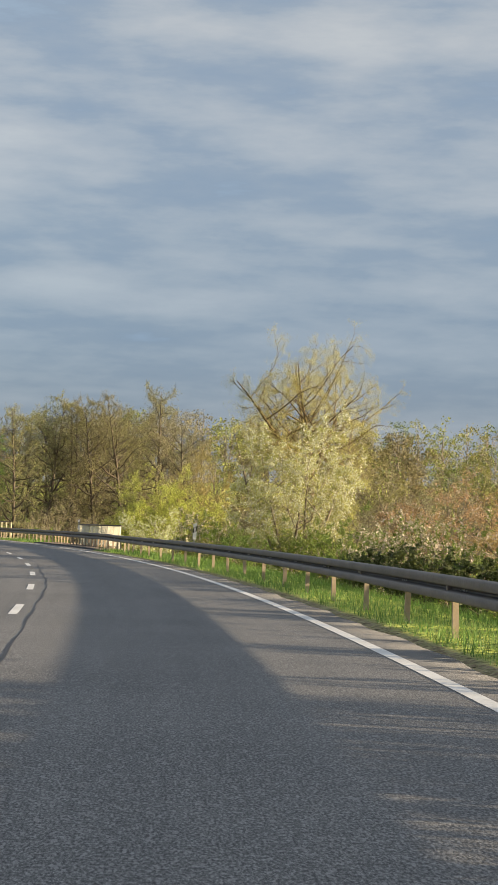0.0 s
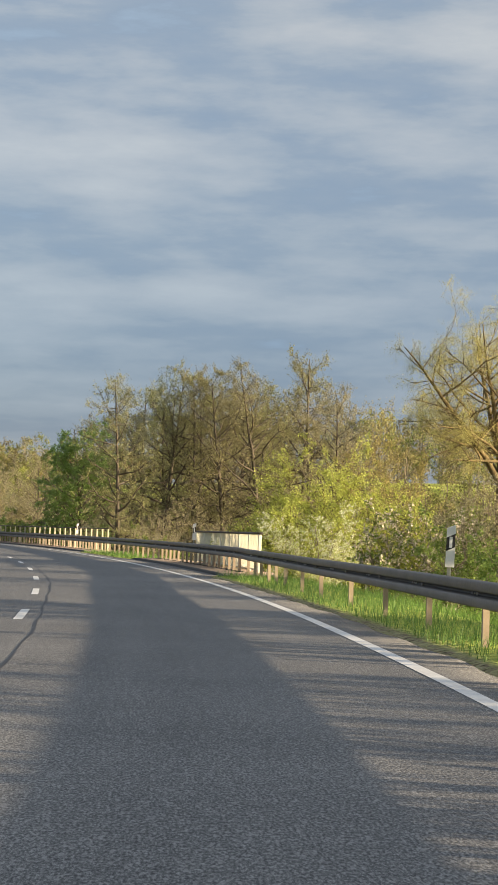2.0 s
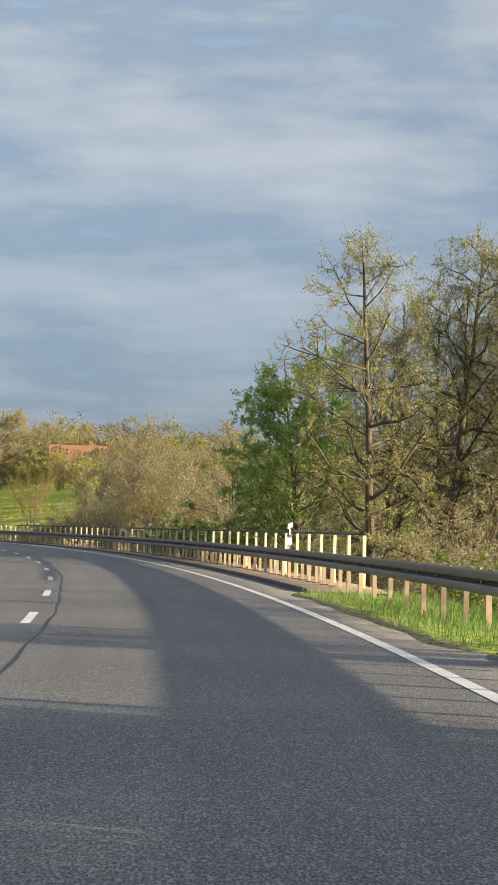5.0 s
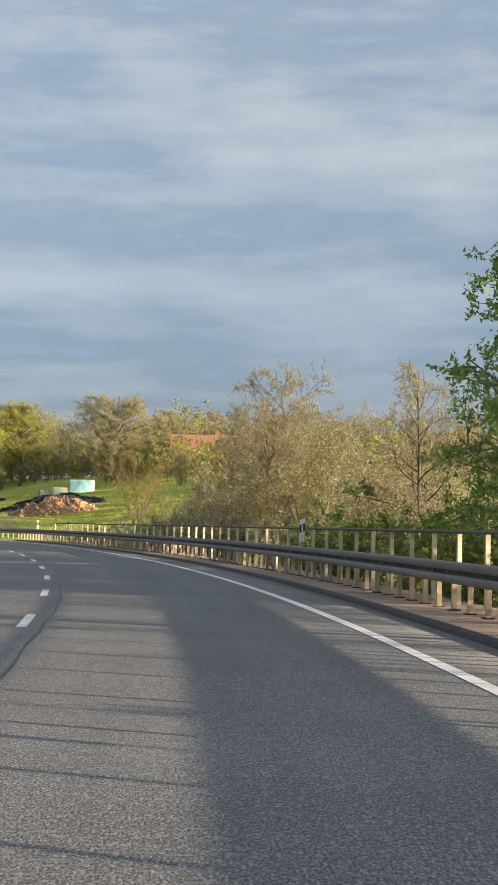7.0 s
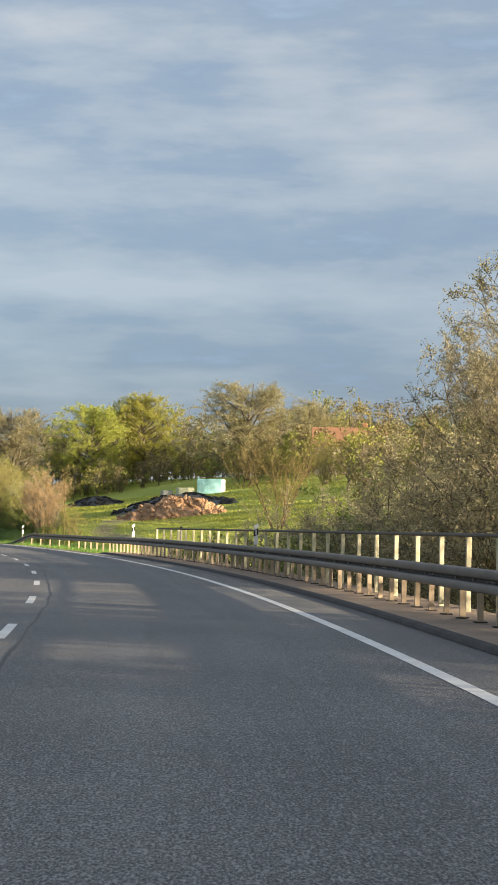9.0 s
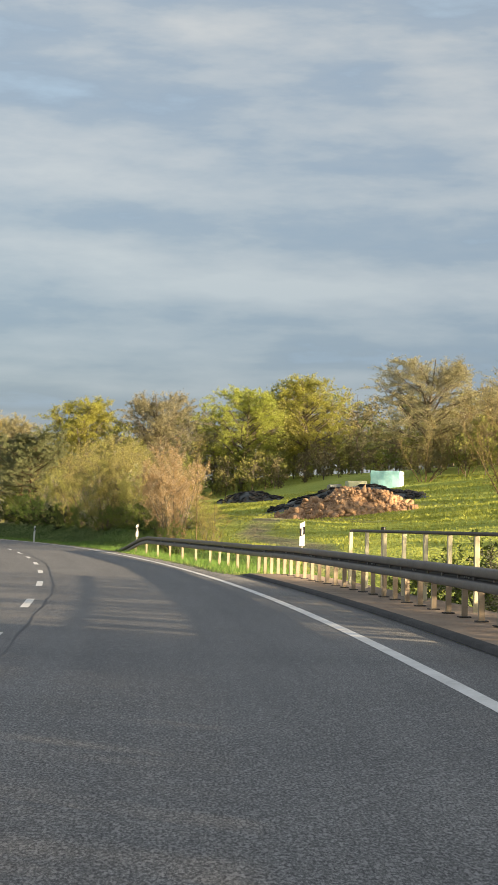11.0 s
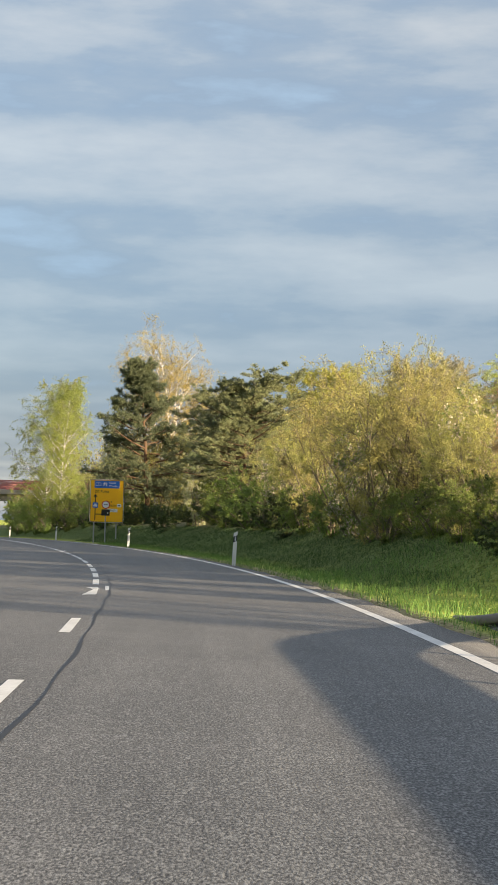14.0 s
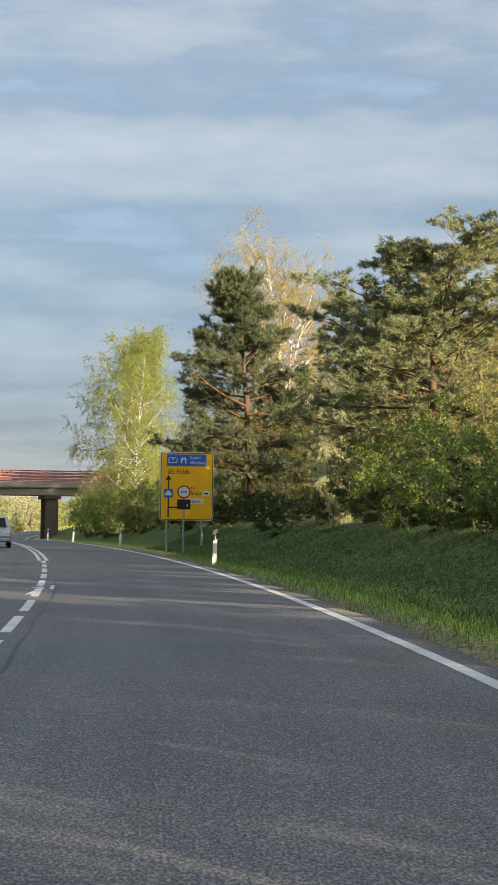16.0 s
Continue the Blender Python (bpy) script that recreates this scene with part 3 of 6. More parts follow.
def build_railing(s0, s1, r):
    root = tagged(new("bridge_railing"), "cream steel bridge railing with a dark brown handrail", "railing")
    root.location = at((s0 + s1) / 2, r, 0.15)
    inv = Matrix.Translation(-root.location)
    prof = [(-0.045, 0), (-0.05, 0.03), (-0.03, 0.055), (0.03, 0.055), (0.05, 0.03), (0.045, 0)]
    ss = np.arange(s0 - 0.15, s1 + 0.16, 1.0)
    V, F = sweep(prof, ss, lambda q: r, lambda q: 1.17, True)
    end_cap(V, F, 6)
    part("handrail", mesh_np("handrail", V - np.array(root.location), F, RAIL_BROWN), None, root, "dark brown handrail")
    post_me = bm_mesh("post", boxed((0.075, 0.06, 1.11), (0, 0, 0.555), 0.008), POST_CREAM)
    s = s0
    while s <= s1 + 0.01:
        p = new("post", post_me)
        p.parent = root
        p.matrix_basis = inv @ along(s, r, 0.062)
        s += 2.0


build_railing(118.3, 232.4, 2.4)


def build_parapet(s0, s1, r):
    """A culvert parapet of close-set flat balusters between posts under a dark cap."""
    root = tagged(new("bridge_parapet"), "cream parapet of close-set upright balusters under a dark cap rail", "parapet")
    root.location = at((s0 + s1) / 2, r, 0.15)
    inv = Matrix.Translation(-root.location)
    n = 7
    step = (s1 - s0) / n
    baluster_me = bm_mesh("baluster", boxed((0.05, 0.018, 0.98), (0, 0, 0.49), 0.003), CREAM)
    for i in range(n):
        a = s0 + i * step
        for k in range(1, 16):
            bar = new("baluster", baluster_me)
            bar.parent = root
            bar.matrix_basis = inv @ along(a + step * k / 16, r, 0.17)
        V, F = sweep([(-0.025, 0), (-0.025, 0.04), (0.025, 0.04), (0.025, 0)], [a + 0.05, a + step / 2, a + step - 0.05], lambda q: r, lambda q: 0.13, True)
        part("bottom_rail", mesh_np("bottom_rail", V - np.array(root.location), F, CREAM), None, root)
    post_me = bm_mesh("post", boxed((0.09, 0.11, 1.11), (0, 0, 0.555), 0.01), CREAM)
    for i in range(n + 1):
        p = new("post", post_me)
        p.parent = root
        p.matrix_basis = inv @ along(s0 + i * step, r - 0.01, 0.062)
    prof = [(-0.07, 0), (-0.075, 0.045), (-0.05, 0.06), (0.06, 0.06), (0.075, 0.045), (0.07, 0)]
    V, F = sweep(prof, np.linspace(s0 - 0.1, s1 + 0.1, 12), lambda q: r, lambda q: 1.155, True)
    end_cap(V, F, 6)
    part("cap_rail", mesh_np("cap_rail", V - np.array(root.location), F, RAIL_BROWN), None, root, "dark brown cap rail")


build_parapet(77.2, 91.0, 2.4)


def marker_post_mesh():
    """The white triangular shaft with its slanting black band."""
    prof = [(-0.06, -0.045), (0.06, -0.045), (0.05, 0.02), (0.012, 0.06), (-0.012, 0.06), (-0.05, 0.02)]
    def shaft(z0, z1, slant0, slant1, grow=0.0):
        bm = bmesh.new()
        k = 1 + grow
        lo = [bm.verts.new((x * k, y * k, z0 + slant0 * x / 0.06)) for x, y in prof]
        hi = [bm.verts.new((x * k, y * k, z1 + slant1 * x / 0.06)) for x, y in prof]
        n = len(prof)
        for i in range(n):
            bm.faces.new((lo[i], lo[(i + 1) % n], hi[(i + 1) % n], hi[i]))
        bm.faces.new(hi)
        bm.faces.new(lo[::-1])
        return bm
    return shaft


def build_marker_posts(label, group, foot, rows):
    shaft = marker_post_mesh()
    root = tagged(new("marker_post"), label, "marker post", group)
    part("shaft", shaft(foot, 0.70, 0, 0.03), WHITE_PLASTIC, root)
    part("black_band", shaft(0.70, 0.88, 0.03, 0.03, -0.02), BLACK_PLASTIC, root, "black slanting band")
    part("cap", shaft(0.88, 1.0, 0.03, 0.03), WHITE_PLASTIC, root)
    part("reflector", boxed((0.04, 0.008, 0.15), (0, -0.046, 0.79), 0.002), REFLECT, root, "pale grey reflector")
    if foot > 0:
        part("bracket", boxed((0.05, 0.02, 0.36), (0, 0.02, foot - 0.13), 0.004), SIGN_GREY, root, "grey steel bracket")
    for i, (s, r, up) in enumerate(rows):
        m = along(s, r, up, random.gauss(0, 6)) @ Matrix.Rotation(random.gauss(0.02, 0.02), 4, "Y")
        if i == 0:
            root.matrix_basis = m
        else:
            copy_thing(root, m)


REFLECT = varied("reflector", (0.45, 0.46, 0.47), (0.7, 0.71, 0.72), 8.0, 0.25)
SIGN_GREY = varied("bracket_steel", (0.28, 0.28, 0.27), (0.42, 0.42, 0.41), 3.0, 0.5, 0.4)
build_marker_posts("short white plastic marker post with a black band on the rail", "marker posts on the guard rail", 0.46, ((49.8, 1.62, 0.36), (87.8, 1.82, 0.44), (125.9, 1.82, 0.42), (160.4, 1.82, 0.42), (204.3, 1.82, 0.36), (236.1, 1.9, 0.36), (277.3, 1.75, 0.22)))
build_marker_posts("white plastic roadside marker post with a black band in grass", "marker posts along the road", -0.3, ((311.2, 0.6, 0.0), (349.8, 0.8, 0.0), (391.0, 0.8, 0.0), (429.7, 0.8, 0.0), (464.0, 0.8, 0.0)))

# ---- trees and bushes ----
def tubes(segs, sides=4):
    """Tapered tubes from rows of p0, p1, r0, r1."""
    P0 = np.array([s[0] for s in segs])
    P1 = np.array([s[1] for s in segs])
    R0 = np.array([s[2] for s in segs])[:, None]
    R1 = np.array([s[3] for s in segs])[:, None]
    d = P1 - P0
    d /= np.linalg.norm(d, axis=1)[:, None] + 1e-9
    ref = np.where(np.abs(d[:, 2:3]) < 0.9, np.array([[0, 0, 1.0]]), np.array([[1.0, 0, 0]]))
    u = np.cross(d, ref)
    u /= np.linalg.norm(u, axis=1)[:, None] + 1e-9
    v = np.cross(d, u)
    V = []
    for P, R in ((P0, R0), (P1, R1)):
        for k in range(sides):
            a = 2 * math.pi * k / sides
            V.append(P + R * (u * math.cos(a) + v * math.sin(a)))
    V = np.stack(V, 1)
    n = len(segs)
    base = (np.arange(n) * 2 * sides)[:, None]
    F = []
    for k in range(sides):
        k2 = (k + 1) % sides
        F.append(np.concatenate([base + k, base + k2, base + sides + k2, base + sides + k], 1))
    return V.reshape(-1, 3), np.concatenate(F, 0)


def ribbons(segs):
    """The finest twigs: slim tapered blades, one face each."""
    P0 = np.array([s[0] for s in segs])
    P1 = np.array([s[1] for s in segs])
    d = P1 - P0
    u = np.cross(d, np.array([0.3, 0.5, 0.8]))
    u /= np.linalg.norm(u, axis=1)[:, None] + 1e-9
    V = np.stack([P0 - u * 0.006, P0 + u * 0.006, P1 + u * 0.002, P1 - u * 0.002], 1).reshape(-1, 3)
    return V, np.arange(len(V)).reshape(-1, 4)


def wood(thin, fine):
    Va, Fa = tubes(thin, 3)
    Vb, Fb = ribbons(fine)
    return np.concatenate([Va, Vb]), np.concatenate([Fa, Fb + len(Va)])


def limb(rng, p, d, length, r0, r1, parts, lift, shake):
    """A wandering limb; returns its segments and the points along it with directions."""
    segs, pts = [], [(p.copy(), d.copy(), r0)]
    step = length / parts
    for i in range(parts):
        d = d + np.array([0, 0, lift]) * step + rng.normal(0, shake, 3)
        d /= np.linalg.norm(d)
        q = p + d * step
        a, b = r0 + (r1 - r0) * i / parts, r0 + (r1 - r0) * (i + 1) / parts
        segs.append((p, q, a, b))
        pts.append((q, d, b))
        p = q
    return segs, pts


def grow(seed, height=12.0, trunk_r=0.16, stems=1, lean=0.06, first=0.25, n1=26, n2=6, n3=4, spread=0.30, shape="oval", rise=0.5, lift1=0.05, lift2=0.03, droop=0.0, twig=0.5, shake=0.10, fork=0.0, flat=1.0):
    """A branching skeleton. Returns thick segments, thin segments and the twig points where leaves sit."""
    rng = np.random.default_rng(seed)
    thick, thin, fine, tips = [], [], [], []
    foot = np.array([0.0, 0.0, -0.3])
    if fork:
        segs, pts = limb(rng, foot, np.array([0.03, 0.05, 1.0]), fork, trunk_r * 1.5, trunk_r * 1.1, 5, 0.0, 0.03)
        thick += segs
        foot = pts[-1][0]
        height_s = height - fork
    else:
        height_s = height
    for st in range(stems):
        az = rng.uniform(0, 2 * math.pi) if not fork else st * 2 * math.pi / stems + rng.uniform(-0.4, 0.4)
        tilt = lean if stems == 1 else rng.uniform(0.1, 0.45) * (lean / 0.06)
        d = np.array([math.cos(az) * tilt, math.sin(az) * tilt, 1.0])
        d /= np.linalg.norm(d)
        h = height_s * (1.0 if stems == 1 else rng.uniform(0.62, 0.93))
        start = np.array([math.cos(az), math.sin(az), 0]) * (0.0 if stems == 1 or fork else 0.15) + foot
        segs, pts = limb(rng, start, d, h, trunk_r, trunk_r * 0.12, 12, 0.03, 0.035 + 0.03 * (stems > 1))
        thick += segs
        nb = max(3, n1 // stems)
        for i in range(nb):
            f = first + ((0.86 if shape == "dome" else 0.98) - first) * (i + rng.uniform(0, 1)) / nb
            j = min(int(f * 12), 11)
            p, dd, rr = pts[j]
            g = f * 12 - j
            p = p + (pts[j + 1][0] - p) * g
            q = (f - first) / (1 - first)
            if shape == "oval":
                reach = spread * height * (0.35 + 0.9 * math.sin(math.pi * min(1, q * 0.85 + 0.12)))
            elif shape == "cone":
                reach = spread * height * (1.15 - q) * 1.1
            elif shape == "vase":
                reach = spread * height * (0.9 - 0.35 * q)
            else:
                reach = spread * height * (1.0 - 0.55 * q * q)
            reach *= rng.uniform(0.65, 1.15)
            if shape == "dome":
                reach = None
            a2 = i * 2.4 + rng.uniform(-0.5, 0.5)
            rs = rise + 0.5 * q
            bd = np.array([math.cos(a2), math.sin(a2), rs + rng.normal(0, 0.12)])
            bd /= np.linalg.norm(bd)
            if reach is None:
                # out to an egg-shaped crown
                mid_z, rx, rz = height * 0.60, spread * height, height * 0.42
                e = np.array([p[0] / rx, p[1] / rx, (p[2] - mid_z) / rz])
                g2 = np.array([bd[0] / rx, bd[1] / rx, bd[2] / rz])
                qa, qb, qc = g2.dot(g2), e.dot(g2), e.dot(e) - 1
                disc = qb * qb - qa * qc
                reach = max(0.08 * height, (-qb + math.sqrt(disc)) / qa if disc > 0 else 0.0) * rng.uniform(0.62, 0.92)
            r_b = max(0.012, min(rr * 0.55, 0.028 * reach))
            s1, p1 = limb(rng, p, bd, reach, r_b, r_b * 0.25, 5, lift1, shake)
            thick += s1
            for k in range(n2):
                w = 0.2 + 0.8 * (k + rng.uniform(0, 1)) / n2
                jj = min(int(w * 5), 4)
                pp, pd, pr = p1[jj]
                pp = pp + (p1[jj + 1][0] - pp) * (w * 5 - jj)
                side = rng.normal(0, 1, 3)
                side -= pd * side.dot(pd)
                side /= np.linalg.norm(side) + 1e-9
                side[2] *= flat
                sd = pd * 0.55 + side * 0.8 + np.array([0, 0, 0.12 * flat])
                sd /= np.linalg.norm(sd)
                l2 = reach * rng.uniform(0.28, 0.5) * (1.1 - 0.5 * w)
                s2, p2 = limb(rng, pp, sd, l2, max(0.008, r_b * 0.4), 0.005, 3, lift2 - droop * 0.35, shake * 1.3)
                thin += s2
                for m in range(n3):
                    x = rng.integers(1, 4)
                    tp, td, tr = p2[x]
                    side = rng.normal(0, 1, 3)
                    side[2] *= flat
                    tdir = td * 0.5 + side * 0.55 + np.array([0, 0, 0.15 - droop * 1.6])
                    tdir /= np.linalg.norm(tdir)
                    l3 = twig * rng.uniform(0.5, 1.2)
                    s3, p3 = limb(rng, tp, tdir, l3, 0.006, 0.003, 2, -droop * 0.9, shake)
                    fine.append((p3[0][0], p3[2][0]))
                    tips.append((p3[0][0], p3[1][0], p3[2][0]))
    return rng, thick, wood(thin, fine), np.array(tips)


def leaf_cloud(rng, tips, count, size, loose, wide=0.55, hang=0.0):
    """Small leaves, each a folded-out triangle, close round the twigs."""
    k = rng.integers(0, len(tips), count)
    f = rng.uniform(0, 1, count)[:, None]
    T = tips[k]
    P = np.where(f < 0.5, T[:, 0] + (T[:, 1] - T[:, 0]) * f * 2, T[:, 1] + (T[:, 2] - T[:, 1]) * (f * 2 - 1))
    way = rng.normal(0, 1, (count, 3))
    P = P + way / np.linalg.norm(way, axis=1)[:, None] * loose * np.sqrt(rng.uniform(0, 1, count))[:, None]
    a = rng.normal(0, 1, (count, 3))
    a[:, 2] -= hang
    a /= np.linalg.norm(a, axis=1)[:, None]
    b = np.cross(a, rng.normal(0, 1, (count, 3)))
    b /= np.linalg.norm(b, axis=1)[:, None] + 1e-9
    L = size * rng.uniform(0.6, 1.3, count)[:, None]
    V = np.stack([P - a * L * 0.5 - b * L * wide * 0.45, P - a * L * 0.4 + b * L * wide * 0.45, P + a * L * 0.6], 1).reshape(-1, 3)
    F = np.arange(count * 3).reshape(-1, 3)
    return V, F


def tree(name, label, seed, bark, leaves, category="tree", group="", blossom=None, twigs=None, **shape):
    """leaves and blossom: (material, count, size, looseness, width, hang)."""
    root = tagged(new(name), label, category, group)
    rng, thick, thin, tips = grow(seed, **shape)
    part("trunk", mesh_np("trunk", *tubes(thick, 6), bark, True), None, root)
    part("branchwork", mesh_np("branchwork", *thin, twigs or bark), None, root)
    if leaves:
        mat, *a = leaves
        part("crown", mesh_np("crown", *leaf_cloud(rng, tips, *a), mat), None, root)
    if blossom:
        mat, *a = blossom
        part("blossom", mesh_np("blossom", *leaf_cloud(rng, tips, *a), mat), None, root, "pale blossom")
    return root


def pine(name, label, seed, height, needles, first=0.3, spread=0.26, tufts=520, shape="oval", n1=30, rise=0.1, lean=0.06):
    """A conifer whose needles stand in tufts on flat fans of twigs."""
    root = tagged(new(name), label, "tree")
    rng, thick, thin, tips = grow(seed, height=height, trunk_r=height * 0.016, first=first, n1=n1, n2=8, n3=5, spread=spread, shape=shape, rise=rise, lift1=0.06, lift2=0.06, twig=0.34, flat=0.4, lean=lean)
    part("trunk", mesh_np("trunk", *tubes(thick, 6), BARK_PINE, True), None, root)
    part("branchwork", mesh_np("branchwork", *thin, BARK_BROWN), None, root)
    k = rng.integers(0, len(tips), tufts)
    f = rng.uniform(0.3, 1.0, tufts)[:, None]
    P = tips[k][:, 0] + (tips[k][:, 2] - tips[k][:, 0]) * f + rng.normal(0, 0.05, (tufts, 3))
    D = tips[k][:, 2] - tips[k][:, 0]
    D /= np.linalg.norm(D, axis=1)[:, None] + 1e-9
    per = 12
    P = np.repeat(P, per, 0)
    D = np.repeat(D, per, 0)
    n = len(P)
    a = D * 0.45 + rng.normal(0, 0.55, (n, 3)) + np.array([0, 0, 0.35])
    a /= np.linalg.norm(a, axis=1)[:, None]
    b = np.cross(a, rng.normal(0, 1, (n, 3)))
    b /= np.linalg.norm(b, axis=1)[:, None] + 1e-9
    L = 0.145 * rng.uniform(0.7, 1.25, n)[:, None]
    P = P + rng.normal(0, 0.03, (n, 3))
    V = np.stack([P - b * 0.013, P + b * 0.013, P + a * L], 1).reshape(-1, 3)
    part("needle_mass", mesh_np("needle_mass", V, np.arange(n * 3).reshape(-1, 3), needles), None, root)
    return root


LEAF_OLIVE = leaf_material("olive_buds", (0.165, 0.165, 0.066), (0.41, 0.405, 0.175), 0.42)
LEAF_GREY = leaf_material("grey_olive_buds", (0.205, 0.19, 0.11), (0.50, 0.462, 0.27), 0.42, 0.55, 0.06)
LEAF_LIME = leaf_material("lime_leaves", (0.27, 0.295, 0.058), (0.54, 0.56, 0.135), 0.48)
LEAF_YELLOW = leaf_material("yellow_green_leaves", (0.25, 0.230, 0.070), (0.525, 0.480, 0.165), 0.45)
LEAF_BIRCH = leaf_material("birch_leaves", (0.18, 0.215, 0.05), (0.42, 0.45, 0.115), 0.48)
LEAF_WILLOW = leaf_material("willow_leaves", (0.42, 0.415, 0.125), (0.70, 0.68, 0.25), 0.5)
LEAF_GREEN = leaf_material("fresh_green_leaves", (0.085, 0.13, 0.028), (0.27, 0.34, 0.085), 0.4)
LEAF_DEEP = leaf_material("maple_leaves", (0.165, 0.255, 0.06), (0.375, 0.49, 0.14), 0.45)
LEAF_RUST = leaf_material("coppery_leaves", (0.30, 0.20, 0.088), (0.60, 0.44, 0.215), 0.42)
LEAF_GOLD = leaf_material("golden_catkins", (0.33, 0.265, 0.075), (0.60, 0.49, 0.16), 0.48, 0.55, 0.03)
PETAL = leaf_material("white_petals", (0.52, 0.52, 0.41), (0.80, 0.80, 0.66), 0.3, 0.6, 0.02)
PETAL_PINK = leaf_material("pinkish_petals", (0.48, 0.41, 0.33), (0.74, 0.66, 0.55), 0.3, 0.6, 0.02)
NEEDLE = leaf_material("pine_needles", (0.05, 0.075, 0.042), (0.16, 0.19, 0.10), 0.15, 0.5)
NEEDLE_LIGHT = leaf_material("grey_green_needles", (0.09, 0.115, 0.055), (0.27, 0.295, 0.145), 0.15, 0.5)
LEAF_BRAMBLE = leaf_material("bramble_leaves", (0.03, 0.048, 0.018), (0.10, 0.13, 0.045), 0.3)

KINDS = {}


def plant(kind, s, r, top, turn=None, sink=0.1, wide=1.0):
    """Stands a tree of that kind at the place, its top that high above the road."""
    make, h0 = KINDS[kind]
    first = not isinstance(make, bpy.types.Object)
    if first:
        make = make()
        h0 = max(float(np.percentile([v.co.z for v in c.data.vertices], 99.7)) for c in make.children)
        KINDS[kind] = (make, h0)
    p = spot(s, r, sink)
    k = (top + float(road_z(s)) - p.z) / h0
    m = Matrix.Translation(p) @ Matrix.Rotation(radians(turn if turn is not None else random.uniform(0, 360)), 4, "Z") @ Matrix.Diagonal((k * wide, k * wide, k, 1))
    ob = make if first else copy_thing(make, Matrix.Identity(4))
    ob.matrix_basis = m
    return ob



ALDER = "tall brown alder with bare twigs and olive catkins"
KINDS["alder_a"] = (lambda: tree("alder_tree", ALDER, 1, BARK_BROWN, (LEAF_OLIVE, 26000, 0.052, 0.10, 0.8, 0.3), height=13, trunk_r=0.19, first=0.14, n1=40, n2=7, n3=6, spread=0.19, rise=0.12, lift1=0.07, shake=0.20, shape="oval", twig=0.55, lean=0.03), 13)
KINDS["alder_b"] = (lambda: tree("alder_tree", ALDER, 2, BARK_BROWN, (LEAF_OLIVE, 24000, 0.052, 0.10, 0.8, 0.3), height=13, trunk_r=0.19, first=0.26, n1=34, n2=7, n3=6, spread=0.21, rise=0.25, lift1=0.06, shake=0.20, shape="oval", twig=0.55, lean=0.05), 13)
KINDS["alder_c"] = (lambda: tree("alder_tree", ALDER, 3, BARK_BROWN, (LEAF_GREY, 26000, 0.054, 0.10, 0.8, 0.3), height=12, trunk_r=0.16, first=0.14, n1=42, n2=6, n3=6, spread=0.22, rise=0.35, lift1=0.05, shake=0.18, shape="oval", twig=0.5), 12)
KINDS["willow"] = (lambda: tree("willow_tree", "large old willow with a haze of yellow spring leaves", 4, BARK_YELLOW, (LEAF_WILLOW, 120000, 0.070, 0.30, 0.40, 0.8), height=19, trunk_r=0.25, stems=5, lean=0.12, first=0.16, n1=50, n2=8, n3=7, spread=0.40, rise=0.35, lift1=0.0, shape="dome", droop=0.30, twig=1.0, shake=0.19, fork=7.0), 19)
KINDS["lime_bush"] = (lambda: tree("willow_bush", "rounded bright yellow-green willow bush", 5, BARK_YELLOW, (LEAF_LIME, 110000, 0.050, 0.10, 0.6, 0.2), "bush", height=4.6, trunk_r=0.05, stems=9, lean=0.14, first=0.10, n1=90, n2=7, n3=5, spread=0.52, rise=0.5, shape="dome", twig=0.38), 4.6)
KINDS["white_bush"] = (lambda: tree("blossom_tree", "wild cherry covered in white blossom and young leaves", 6, BARK_GREY, (LEAF_LIME, 48000, 0.046, 0.08, 0.6, 0.1), "tree", blossom=(PETAL, 46000, 0.036, 0.08, 1.0, 0.0), height=6.5, trunk_r=0.07, stems=7, lean=0.06, first=0.03, n1=70, n2=6, n3=5, spread=0.36, rise=0.3, shape="dome", twig=0.40), 6.5)
KINDS["hawthorn"] = (lambda: tree("hawthorn_bush", "dense green hawthorn bush in young leaf", 7, BARK_GREY, (LEAF_GREEN, 12000, 0.075, 0.09, 0.7, 0.0), "bush", height=3.6, trunk_r=0.04, stems=7, lean=0.12, first=0.06, n1=35, n2=4, n3=4, spread=0.52, rise=0.35, shape="dome", twig=0.32), 3.6)
KINDS["sloe"] = (lambda: tree("blackthorn_bush", "blackthorn bush with pale blossom and dark twigs", 8, BARK_GREY, (LEAF_GREEN, 7500, 0.075, 0.06, 0.7, 0.0), "bush", blossom=(PETAL_PINK, 7500, 0.058, 0.05, 1.0, 0.0), height=3.4, trunk_r=0.04, stems=8, lean=0.13, first=0.06, n1=48, n2=5, n3=4, spread=0.5, rise=0.4, shape="dome", twig=0.32), 3.4)
KINDS["copper_bush"] = (lambda: tree("coppery_bush", "tall bush with coppery young leaves and pale blossom", 9, BARK_GREY, (LEAF_RUST, 50000, 0.040, 0.09, 0.7, 0.0), "bush", blossom=(PETAL_PINK, 9000, 0.034, 0.08, 1.0, 0.0), height=6.0, trunk_r=0.05, stems=8, lean=0.08, first=0.06, n1=60, n2=6, n3=5, spread=0.36, rise=0.55, shape="dome", twig=0.4), 6.0)
KINDS["olive_bush"] = (lambda: tree("hazel_bush", "tall hazel bush in yellow-olive spring leaf", 10, BARK_GREY, (LEAF_YELLOW, 34000, 0.052, 0.10, 0.6, 0.1), "bush", height=6.0, trunk_r=0.045, stems=9, lean=0.08, first=0.08, n1=54, n2=6, n3=5, spread=0.36, rise=0.7, shape="dome", twig=0.45), 6.0)
